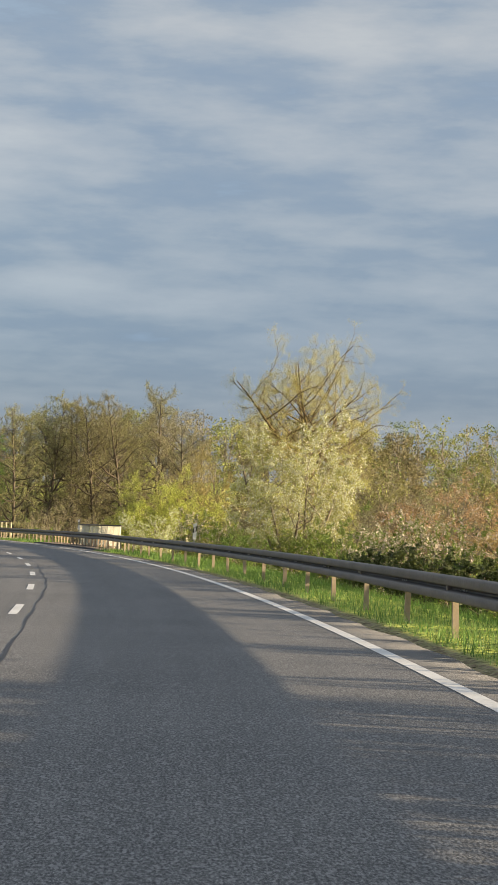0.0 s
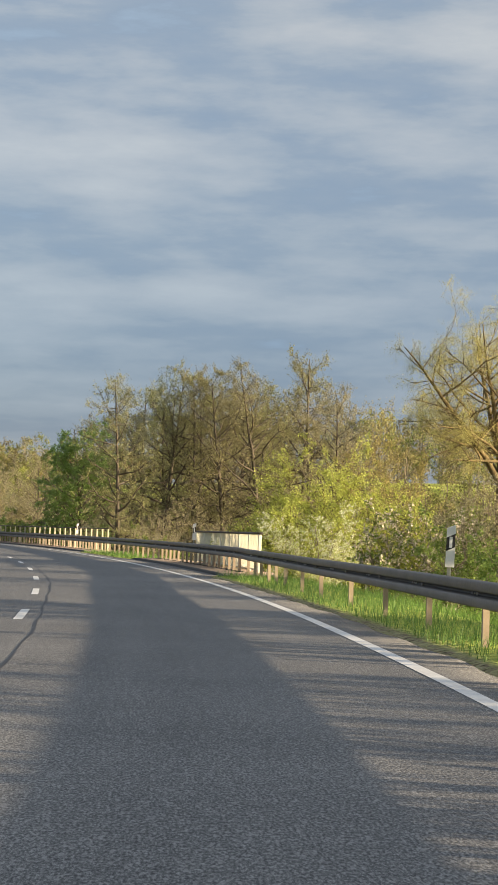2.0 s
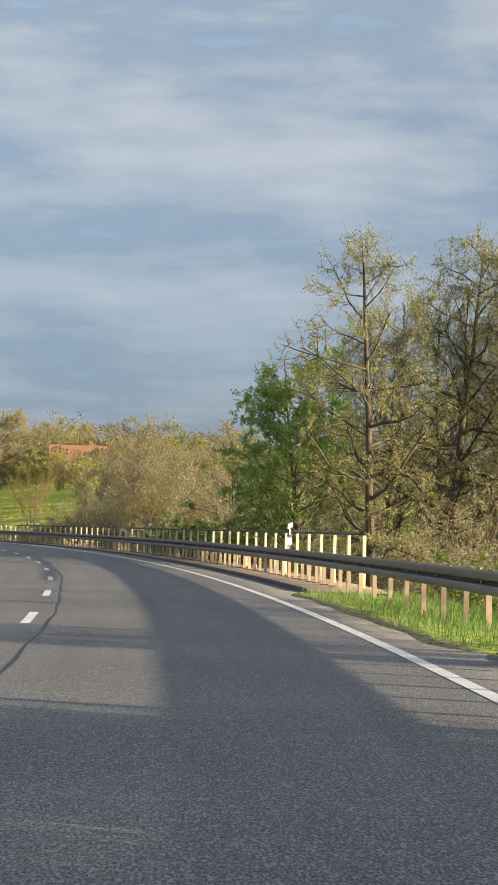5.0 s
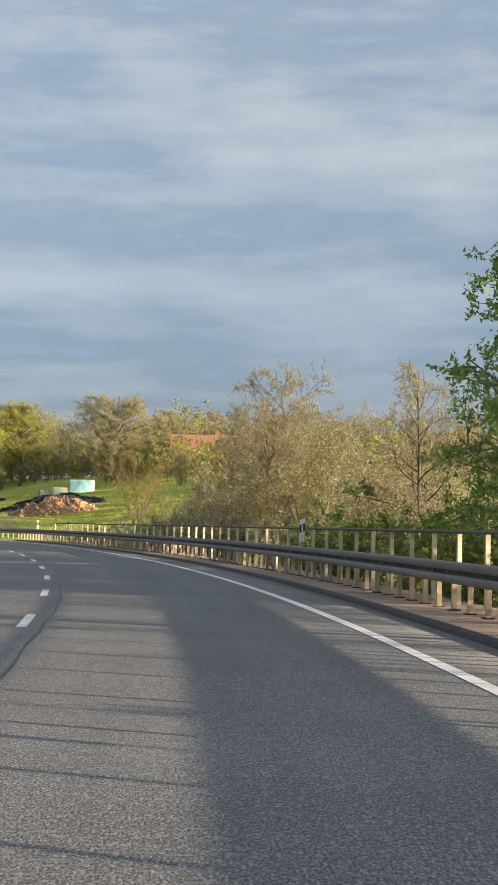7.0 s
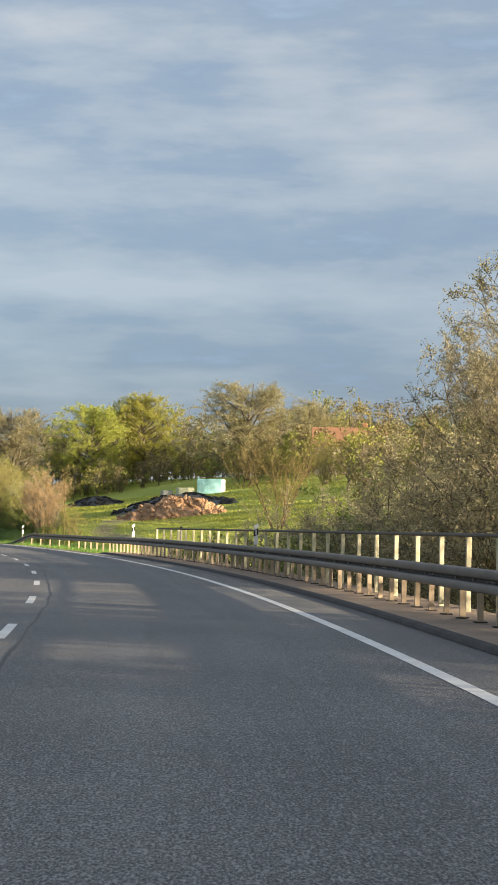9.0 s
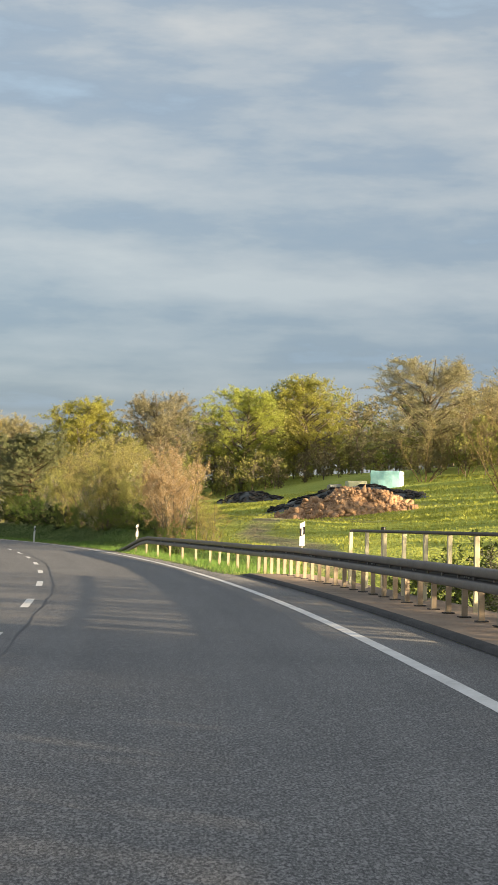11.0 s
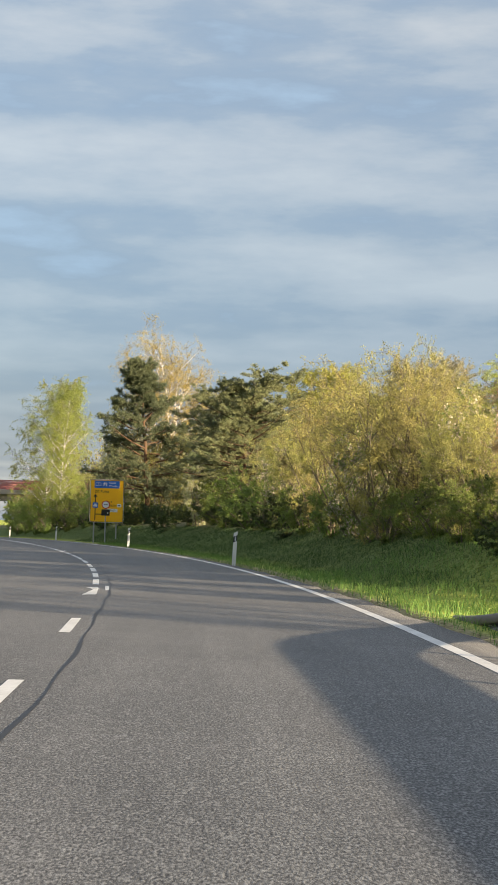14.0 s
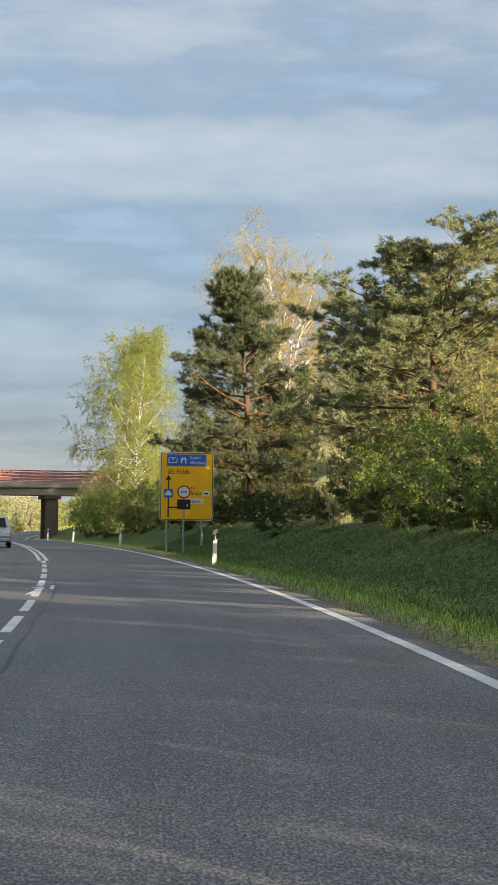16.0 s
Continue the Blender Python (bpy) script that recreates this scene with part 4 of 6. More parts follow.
def bramble():
    root = tree("bramble_bush", "low dark bramble thicket on the bank", 20, BARK_BROWN, (LEAF_BRAMBLE, 3000, 0.11, 0.07, 0.8, 0.0), "bush", height=1.8, trunk_r=0.02, lean=0.05, first=0.03, n1=22, n2=3, n3=3, spread=0.75, rise=0.35, shape="dome", twig=0.25)
    for c in root.children:
        if c.name.startswith("branchwork"):
            tagged(c, kind="stuff")
    return root


KINDS["bramble"] = (bramble, 1.8)
KINDS["scrub"] = (lambda: tree("willow_scrub", "grey-olive willow scrub with fine bare twigs", 18, BARK_GREY, (LEAF_GREY, 24000, 0.052, 0.09, 0.6, 0.0), "bush", height=5.0, trunk_r=0.045, stems=9, lean=0.13, first=0.06, n1=54, n2=6, n3=5, spread=0.48, rise=0.5, shape="dome", twig=0.42), 5.0)
KINDS["green_tree"] = (lambda: tree("maple_tree", "leafy fresh green field maple", 11, BARK_GREY, (LEAF_DEEP, 48000, 0.085, 0.12, 0.8, 0.2), height=9.5, trunk_r=0.13, first=0.03, n1=60, n2=7, n3=5, spread=0.34, rise=0.3, shape="dome", twig=0.45), 9.5)
KINDS["round_tree"] = (lambda: tree("lime_tree", "broad round-crowned tree in light green leaf", 12, BARK_GREY, (LEAF_LIME, 80000, 0.115, 0.22, 0.7, 0.2), height=15, trunk_r=0.30, first=0.20, n1=52, n2=8, n3=6, spread=0.36, rise=0.5, shape="dome", twig=0.8), 15)
KINDS["brown_tree"] = (lambda: tree("oak_tree", "broad tree with bare brown spring twigs", 13, BARK_GREY, (LEAF_GREY, 84000, 0.10, 0.18, 0.6, 0.2), height=14, trunk_r=0.26, first=0.14, n1=48, n2=8, n3=6, spread=0.40, rise=0.55, shape="dome", twig=0.8), 14)
KINDS["grey_tree"] = (lambda: tree("alder_tree", "wide grey-brown alder in bud beside the bridge", 19, BARK_GREY, (LEAF_GREY, 110000, 0.050, 0.11, 0.7, 0.2), height=11, trunk_r=0.16, stems=3, lean=0.05, first=0.06, n1=72, n2=8, n3=6, spread=0.30, rise=0.4, shape="oval", twig=0.5), 11)
KINDS["birch"] = (lambda: tree("birch_tree", "white-stemmed birch with drooping yellow-green sprays", 14, BARK_BIRCH, (LEAF_BIRCH, 76000, 0.062, 0.12, 0.8, 0.6), twigs=BARK_BROWN, height=14, trunk_r=0.10, first=0.10, n1=64, n2=7, n3=5, spread=0.2, rise=0.7, lift1=-0.02, shape="oval", droop=0.35, twig=0.9), 14)
KINDS["gold_birch"] = (lambda: tree("birch_tree", "tall birch with golden catkins and white limbs", 15, BARK_BIRCH, (LEAF_GOLD, 80000, 0.043, 0.14, 0.75, 0.6), twigs=BARK_YELLOW, height=14, trunk_r=0.14, stems=3, lean=0.03, first=0.2, n1=42, n2=9, n3=7, spread=0.18, rise=0.9, lift1=-0.02, shape="dome", droop=0.15, twig=0.8), 14)
KINDS["pine_a"] = (lambda: pine("pine_tree", "dark blue-green pine with layered boughs", 16, 10, NEEDLE, 0.18, 0.28, 10500, "cone", 48, 0.12), 10)
KINDS["pine_b"] = (lambda: pine("pine_tree", "spreading Scots pine with grey-green tufts", 17, 10, NEEDLE_LIGHT, 0.30, 0.36, 9500, "round", 40, 0.25, 0.12), 10)
KINDS["sapling"] = (lambda: tree("young_tree", "young many-stemmed tree with bare yellowish twigs", 22, BARK_YELLOW, (LEAF_YELLOW, 5000, 0.05, 0.06, 0.6, 0.2), height=7, trunk_r=0.045, stems=7, lean=0.09, first=0.2, n1=60, n2=6, n3=5, spread=0.24, rise=1.3, shape="vase", twig=0.6), 7)
KINDS["pole_tree"] = (lambda: tree("young_tree", "slim bare young tree with upright branches", 23, BARK_YELLOW, (LEAF_YELLOW, 1200, 0.05, 0.05, 0.6, 0.2), height=5.5, trunk_r=0.03, lean=0.02, first=0.3, n1=14, n2=3, n3=3, spread=0.14, rise=1.5, shape="oval", twig=0.3), 5.5)

# ---- the stream wood before and between the bridges ----
for kind, s, r, top, wide in (
    ("lime_bush", 85.8, 6.2, 4.0, 1.0), ("olive_bush", 95, 10.2, 6.1, 0.55), ("white_bush", 50, 5.0, 5.2, 1.0), ("willow", 152, 38.4, 20.3, 0.92),
    ("hawthorn", 43, 5.3, 2.0, 1.0), ("hawthorn", 47, 4.6, 1.6, 1.0), ("hawthorn", 57, 5.0, 1.8, 1.0), ("sloe", 34, 4.9, 1.4, 1.0), ("sloe", 31, 5.4, 1.7, 1.0), ("copper_bush", 36, 7.4, 2.7, 1.3), ("hawthorn", 27, 5.6, 1.5, 1.0), ("hawthorn", 66, 5.2, 1.8, 1.0), ("olive_bush", 62, 8.5, 3.4, 1.0), ("hawthorn", 39, 4.4, 1.1, 1.0), ("sloe", 71, 5.5, 2.0, 1.0), ("white_bush", 81.5, 4.6, 2.0, 1.2),
    ("hawthorn", 20, 5.4, 1.2, 1.0), ("hawthorn", 15, 4.6, 1.3, 0.9), ("hawthorn", 18, 4.3, 1.2, 0.9), ("hawthorn", 25, 4.4, 1.3, 0.9), ("hawthorn", 34.5, 4.3, 1.2, 0.9), ("bramble", 7, 3.4, 0.95, 1.2), ("bramble", 14, 3.4, 1.0, 1.2), ("bramble", 19.5, 3.5, 0.95, 1.2), ("bramble", 24, 3.5, 1.0, 1.2), ("bramble", 29, 3.5, 0.95, 1.2), ("sloe", 14, 5.6, 1.3, 1.0), ("copper_bush", 26, 8.6, 2.8, 1.2), ("olive_bush", 45, 12, 3.4, 1.0), ("scrub", 70, 12, 3.4, 1.1), ("scrub", 56, 16, 3.6, 1.2), ("scrub", 82, 18, 4.0, 1.2), ("olive_bush", 66, 22, 4.4, 1.1), ("scrub", 100, 16, 4.0, 1.2), ("scrub", 96, 26, 5.0, 1.2), ("hawthorn", 38, 11, 2.2, 1.1),
    ("alder_a", 135.5, 5.9, 10.6, 1.0), ("alder_b", 144.6, 10.4, 12.4, 0.95), ("alder_a", 143, 12.3, 12.1, 0.8), ("alder_b", 141, 14.1, 11.7, 0.9), ("alder_b", 140.2, 16.4, 12.3, 1.1), ("alder_a", 144, 20.7, 13.6, 0.85),
    ("alder_c", 146, 8.5, 9.0, 1.0), ("alder_c", 148, 15.5, 10.8, 1.1), ("alder_a", 154, 13.2, 11.2, 1.0), ("alder_c", 157, 17.0, 11.6, 1.1), ("alder_b", 153, 19.0, 12.0, 1.0), ("alder_a", 161, 21.0, 10.2, 1.0), ("alder_b", 158, 27.0, 10.2, 1.1), ("alder_a", 164, 25.0, 9.8, 1.0), ("scrub", 152, 21.0, 6.0, 1.3), ("alder_c", 141, 21, 11, 1.0), ("alder_c", 160, 9.5, 10, 1.0), ("alder_b", 164, 17, 10.6, 1.0), ("alder_a", 150, 22, 12.5, 1.0), ("alder_c", 151, 17.5, 11.5, 1.0), ("alder_b", 160, 13.0, 12.0, 1.0), ("alder_a", 146, 13.5, 11.0, 1.0),
    ("scrub", 130, 7.5, 1.7, 1.2), ("scrub", 141, 6.2, 2.6, 1.2), ("hawthorn", 126, 6.0, 1.4, 1.0), ("scrub", 118, 12, 2.3, 1.2), ("scrub", 108, 9.5, 2.8, 1.2), ("hawthorn", 104, 7.5, 1.6, 1.0), ("scrub", 138, 10, 3.4, 1.2),
    ("green_tree", 155, 7.2, 8.6, 1.0), ("hawthorn", 174, 9.5, 2.8, 1.3), ("alder_c", 177, 11.8, 6.0, 1.1), ("hawthorn", 172, 8.0, 3.6, 1.0),
    ("grey_tree", 203.4, 10.6, 8.8, 1.0), ("grey_tree", 202.2, 7.6, 7.2, 0.9), ("scrub", 200, 8.8, 5.0, 1.2), ("scrub", 196.5, 10.4, 5.6, 1.2), ("scrub", 206.5, 6.3, 3.1, 1.2), ("olive_bush", 192, 8.6, 4.6, 1.1), ("scrub", 192, 12.5, 6.0, 1.2), ("alder_c", 188, 11.8, 7.8, 1.0), ("scrub", 212, 12, 4.6, 1.3), ("scrub", 217, 10.5, 4.4, 1.2), ("hawthorn", 220, 8.6, 3.2, 1.1), ("scrub", 223, 7.5, 2.7, 1.2), ("scrub", 226, 9.5, 3.3, 1.2), ("scrub", 222, 11.5, 4.2, 1.2), ("hawthorn", 216.5, 6.4, 2.6, 1.0), ("hawthorn", 226.5, 4.6, 1.7, 1.2), ("scrub", 223.5, 5.4, 2.0, 1.2),
    ("scrub", 196, 7.0, 3.4, 1.3), ("scrub", 206, 7.4, 3.0, 1.3), ("scrub", 187, 8.0, 3.6, 1.3), ("hawthorn", 183, 6.0, 2.2, 1.1), ("hawthorn", 178, 7.2, 2.6, 1.1), ("scrub", 213, 8.4, 2.8, 1.2), ("scrub", 220, 10.0, 2.2, 1.2), ("hawthorn", 177, 6.0, 2.0, 1.0), ("hawthorn", 224, 5.6, 0.9, 0.9), ("hawthorn", 170, 6.6, 2.4, 1.0),
    # unseen behind the first bend, plus verge bushes; added to shade the road
    ("alder_c", -8, 9.0, 9.0, 1.0), ("hawthorn", -14, 5.6, 3.6, 1.2), ("hawthorn", -3, 4.8, 3.0, 1.1), ("hawthorn", -8, 4.8, 3.4, 1.1), ("olive_bush", -2, 7.0, 5.5, 1.1), ("alder_b", -22, 8.0, 9.0, 1.0), ("hawthorn", -19, 5.2, 3.4, 1.2), ("bramble", -11, 3.0, 0.9, 1.2), ("bramble", -8, 3.1, 1.0, 1.2), ("bramble", -5, 3.0, 0.9, 1.2), ("bramble", -2, 3.2, 0.9, 1.2), ("bramble", 1, 3.6, 0.8, 1.0), ("hawthorn", 3, 4.9, 1.5, 0.8), ("hawthorn", 7, 5.0, 1.3, 0.8), ("hawthorn", 11, 5.2, 1.2, 0.8), ("hawthorn", 23, 5.0, 1.1, 0.8), ("hawthorn", 30, 4.7, 0.9, 0.8), ("bramble", 5, 3.7, 0.7, 0.8), ("bramble", 9, 3.9, 0.8, 0.7), ("bramble", 12, 3.6, 0.7, 0.8), ("bramble", 17, 3.9, 0.9, 0.8), ("bramble", 21, 3.7, 0.6, 0.7), ("bramble", 26, 3.9, 0.8, 0.8), ("bramble", 33, 3.8, 0.8, 0.8),
    # along the bank
    ("copper_bush", 285, 4.5, 5.4, 0.8), ("copper_bush", 288, 5.0, 5.0, 0.8), ("hawthorn", 290, 4.6, 2.4, 1.0), ("sloe", 289, 5.6, 3.0, 1.0), ("hawthorn", 296, 4.4, 2.6, 1.0), ("hawthorn", 302, 4.6, 2.8, 1.0), ("sloe", 299, 5.8, 4.6, 0.9), ("olive_bush", 306, 4.2, 6.3, 1.0), ("olive_bush", 303, 5.6, 5.0, 1.0), ("olive_bush", 310, 6.2, 7.0, 0.7), ("olive_bush", 279, 5.4, 2.7, 0.9), ("pole_tree", 276.5, 4.4, 5.3, 1.0), ("hawthorn", 281, 4.0, 1.7, 0.8), ("hawthorn", 293, 4.8, 3.0, 1.0), ("olive_bush", 297, 4.9, 4.4, 0.8), ("hawthorn", 300, 4.6, 3.0, 1.0), ("copper_bush", 292, 5.2, 4.6, 0.8),
    ("olive_bush", 305, 5.2, 6.0, 0.9), ("olive_bush", 312, 4.6, 6.5, 0.9), ("sloe", 309, 4.4, 4.2, 0.8), ("olive_bush", 318, 4.8, 6.7, 0.9), ("olive_bush", 324, 5.0, 5.5, 1.0), ("hawthorn", 304, 4.0, 2.6, 0.9), ("hawthorn", 314, 4.2, 2.9, 1.0), ("hawthorn", 320, 4.4, 3.4, 1.0), ("sloe", 327, 5.2, 4.6, 0.8), ("hawthorn", 329, 4.6, 3.6, 1.1), ("olive_bush", 334, 5.6, 5.2, 1.0), ("olive_bush", 298.5, 4.9, 4.6, 0.9),
    # the hazels at 352, 357 and 362 are added only to shade the direction sign
    ("pine_b", 343, 5.2, 9.0, 1.55), ("pine_b", 353, 6.4, 8.4, 1.3), ("pine_b", 359, 7.4, 9.2, 1.2), ("pine_a", 378, 5.6, 12.4, 1.2), ("gold_birch", 382, 7.2, 15.6, 1.05), ("olive_bush", 362, 7.8, 7.6, 1.3), ("olive_bush", 357, 10.6, 8.2, 1.3), ("olive_bush", 352, 13.7, 8.8, 1.3), ("white_bush", 353, 5.0, 5.3, 0.65), ("hawthorn", 336, 5.0, 4.4, 1.1), ("hawthorn", 342, 4.8, 3.6, 1.0), ("hawthorn", 347, 5.4, 4.4, 1.1), ("hawthorn", 358, 5.6, 4.0, 1.0), ("olive_bush", 360, 8.0, 8.0, 1.0), ("olive_bush", 380, 7.5, 7.4, 1.0), ("white_bush", 387, 5.0, 8.4, 0.7), ("hawthorn", 384, 5.4, 4.4, 1.0), ("hawthorn", 393, 4.8, 4.6, 1.1), ("hawthorn", 411, 4.8, 4.4, 1.1), ("hawthorn", 427, 4.4, 4.6, 1.1),
    ("white_bush", 655, -13.5, 7.0, 1.0), ("white_bush", 690, -14.6, 7.5, 1.1), ("white_bush", 706, -19, 8.5, 1.1), ("birch", 415, 4.0, 13.6, 1.0), ("birch", 421, 3.2, 14.6, 1.15), ("birch", 430, 5.8, 12, 1.0), ("hawthorn", 402, 4.4, 4.0, 1.0), ("hawthorn", 436, 3.4, 4.6, 0.9), ("hawthorn", 424, 3.0, 4.4, 0.9), ("hawthorn", 408, 3.9, 4.4, 1.0), ("hawthorn", 452, 3.7, 5.0, 0.8), ("hawthorn", 441, 2.9, 4.6, 0.8), ("olive_bush", 396, 6, 7.0, 1.0), ("olive_bush", 405, 6.8, 6.5, 1.0), ("hawthorn", 446, 3.8, 4.6, 1.0), ("olive_bush", 455, 4.6, 5.4, 1.0), ("hawthorn", 419, 3.4, 4.2, 1.0),
    # meadow trees
    ("round_tree", 450, 73, 24.8, 1.45), ("round_tree", 445, 60, 22.2, 1.45), ("brown_tree", 448, 48, 21.0, 1.4), ("round_tree", 452, 38, 20.0, 1.3), ("brown_tree", 452, 28, 17.0, 1.4), ("brown_tree", 400, 68, 22.8, 1.75), ("brown_tree", 408, 82, 21.5, 1.0), ("sapling", 385, 60, 14.2, 1.3), ("sapling", 388, 67, 15, 1.3), ("sapling", 368, 64.7, 13.2, 0.9), ("sapling", 363, 64.8, 13.4, 0.9), ("sapling", 358, 63.6, 12.6, 0.9), ("sapling", 372, 67.6, 12.6, 1.0), ("sapling", 366, 62.4, 12.4, 1.0), ("olive_bush", 362, 60.4, 12.9, 0.5), ("scrub", 366, 66.4, 10.0, 0.9), ("olive_bush", 384, 76, 15, 0.9),
    ("sapling", 262, 14.9, 8.3, 0.95),
):
    plant(kind, s, r, top, wide=wide)
random.seed(41)
for k in range(56):
    s = 292 + k * 2.3 + random.uniform(-1, 1)
    r = random.uniform(3.7, 6.0)
    if 366 < s < 376:
        r += 1.2
    plant("bramble", s, r, float(ground_z(s, r) - road_z(s)) + random.uniform(0.5, 1.7), wide=random.uniform(0.9, 1.5))


# ---- woods far off, one mass of trees a stretch ----
def far_leaf_material():
    m = bpy.data.materials.new("spring_wood")
    m.use_nodes = True
    N = Nodes(m.node_tree)
    m.node_tree.nodes.clear()
    tone = N.add("ShaderNodeAttribute", attribute_name="tone").outputs["Fac"]
    rnd = N.add("ShaderNodeNewGeometry").outputs["Random Per Island"]
    col = N.ramp(tone, [(0.0, (0.17, 0.145, 0.085)), (0.3, (0.22, 0.19, 0.085)), (0.5, (0.25, 0.245, 0.07)), (0.7, (0.14, 0.18, 0.05)), (0.85, (0.31, 0.32, 0.08)), (1.0, (0.33, 0.24, 0.12))])
    hsv = N.add("ShaderNodeHueSaturation", i_Value=N.math("ADD", 0.65, N.math("MULTIPLY", rnd, 0.8)), i_Color=col)
    d = N.add("ShaderNodeBsdfPrincipled", i_Base_Color=hsv.outputs[0], i_Roughness=0.6, i_Specular_IOR_Level=0.2)
    t = N.add("ShaderNodeBsdfTranslucent", i_Color=hsv.outputs[0])
    s = N.add("ShaderNodeMixShader", i_0=0.3, i_1=d.outputs[0], i_2=t.outputs[0])
    N.add("ShaderNodeOutputMaterial", i_Surface=s.outputs[0])
    return m


FAR_LEAF = far_leaf_material()


def far_wood(name, label, seed, spots, leaves=900, size=0.26, low=0.08):
    """spots: rows of s, r, height, tone."""
    rng = np.random.default_rng(seed)
    VV, TT, segs = [], [], []
    for s, r, h, tone in spots:
        base = np.array(spot(s, r, 0.2))
        n = int(leaves * (h / 12) ** 1.2)
        k = 30
        # lumps of twigs fill an egg-shaped crown
        c = rng.normal(0, 1, (k, 3))
        c /= np.linalg.norm(c, axis=1)[:, None]
        c *= rng.uniform(0.25, 1.0, k)[:, None] ** 0.4
        egg = np.array([0.26, 0.26, 0.5 * (1 - low) - 0.07]) * h * rng.uniform(0.85, 1.15)
        C = c * egg + np.array([0, 0, h * (0.5 + 0.5 * low)])
        top = base + np.array([rng.normal(0, 0.3), rng.normal(0, 0.3), h * 0.88])
        segs.append((base, top, h * 0.013, h * 0.003))
        for c in C:
            q = base + c
            f = min(0.9, c[2] / h * 0.7)
            segs.append((base + (top - base) * f, q, h * 0.004, 0.012))
        j = rng.integers(0, k, n)
        w = rng.normal(0, 1, (n, 3))
        w /= np.linalg.norm(w, axis=1)[:, None]
        P = base + C[j] + w * (rng.uniform(0, 1, n) ** 0.7)[:, None] * np.array([h * 0.095, h * 0.095, h * 0.08])
        a = rng.normal(0, 1, (n, 3))
        a /= np.linalg.norm(a, axis=1)[:, None]
        b = np.cross(a, rng.normal(0, 1, (n, 3)))
        b /= np.linalg.norm(b, axis=1)[:, None] + 1e-9
        L = size * rng.uniform(0.5, 1.4, n)[:, None]
        VV.append(np.stack([P - a * L * 0.5 - b * L * 0.4, P - a * L * 0.4 + b * L * 0.4, P + a * L * 0.6], 1).reshape(-1, 3))
        TT.append(np.full(n * 3, np.clip(tone + rng.normal(0, 0.03), 0, 1)))
    V = np.concatenate(VV)
    me = mesh_np(name, V, np.arange(len(V)).reshape(-1, 3), FAR_LEAF)
    me.attributes.new("tone", "FLOAT", "POINT").data.foreach_set("value", np.concatenate(TT).astype(np.float32))
    root = tagged(new(name, me), label, "woodland", kind="stuff")
    part("trunk_mass", mesh_np("trunk_mass", *tubes(segs, 3), BARK_GREY), None, root, "bare grey-brown stems")


def scatter(seed, n, box_s, box_r, hs, keep=None, tones=(0, 1), gap=3.0):
    rng = np.random.default_rng(seed)
    out = []
    tries = 0
    while len(out) < n and tries < n * 40:
        tries += 1
        s, r = rng.uniform(*box_s), rng.uniform(*box_r)
        if keep and not keep(s, r):
            continue
        if any((s - a) ** 2 + (r - b) ** 2 < gap * gap for a, b, *_ in out):
            continue
        h = rng.uniform(*hs)
        if s < 240:
            # low evening sun still reaches the road over these
            h = min(h, 0.155 * (r + 3) / math.sin(SUN_AWAY - float(heading(s))) - float(ground_z(s, r)) + rng.uniform(-0.8, 0.2))
        out.append((s, r, h, rng.uniform(*tones)))
    return out


def clear_of_meadow(s, r):
    return s < 200 or r > float(np.interp(s, [200, 250, 300, 330, 384], [3, 14, 31, 45, 72]))


def right_of_meadow(s, r):
    x, y = road_xy(s, r)
    return x > -20 - 0.245 * (y - 126) + 2 and clear_of_meadow(s, r)


def off_house_sightline(s, r):
    """False in the lane kept clear for the camera's view of the house."""
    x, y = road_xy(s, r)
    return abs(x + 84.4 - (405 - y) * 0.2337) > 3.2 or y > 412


def meadow_edge(s, r):
    x, y = road_xy(s, r)
    d = x + 18 + 0.245 * (y - 126)
    return 0 < d < 34 and clear_of_meadow(s, r)


far_wood("stream_wood", "spring woodland along the stream behind the bushes", 201, scatter(1, 130, (70, 236), (20, 90), (7, 13), right_of_meadow, (0.0, 0.75), 3.2), 2300, 0.17)
far_wood("scrub_edge", "brown scrub along the edge of the meadow", 207, scatter(11, 90, (205, 345), (22, 100), (4.5, 8.0), meadow_edge, (0.0, 1.0), 2.6), 1700, 0.20, 0.05)
far_wood("hill_wood", "brown and green woodland on the far hill", 202, scatter(2, 200, (100, 330), (75, 210), (11, 16), right_of_meadow, (0.0, 0.8), 4.6) + scatter(8, 80, (330, 470), (104, 210), (5, 8.5), None, (0.0, 0.8), 4.8) + scatter(9, 44, (366, 402), (63, 98), (5, 8.5), lambda s, r: off_house_sightline(s, r), (0.1, 0.9), 2.8) + scatter(16, 40, (405, 440), (80, 125), (10, 13.5), None, (0.0, 0.7), 4.0), 1100, 0.30)
far_wood("meadow_wood", "woodland edge behind the meadow", 203, scatter(3, 130, (415, 560), (16, 190), (11, 16), lambda s, r: s > 440 + 0.25 * max(0, 70 - r) and r > 16 + (560 - s) * 0.12, (0.15, 0.9), 4.8), 1400, 0.30)
far_wood("hedge_wood", "hedge of brown and yellow-green trees at the meadow's end", 206, scatter(6, 60, (330, 432), (74, 130), (4.5, 7.5), lambda s, r: r > 76 + (432 - s) * 0.13, (0.0, 0.9), 3.6), 1600, 0.24)
far_wood("field_hedge", "low brown and green hedge behind the meadow", 208, scatter(12, 300, (430, 476), (18, 140), (3.4, 7.4), None, (0.0, 0.9), 2.2), 1300, 0.26, 0.0)
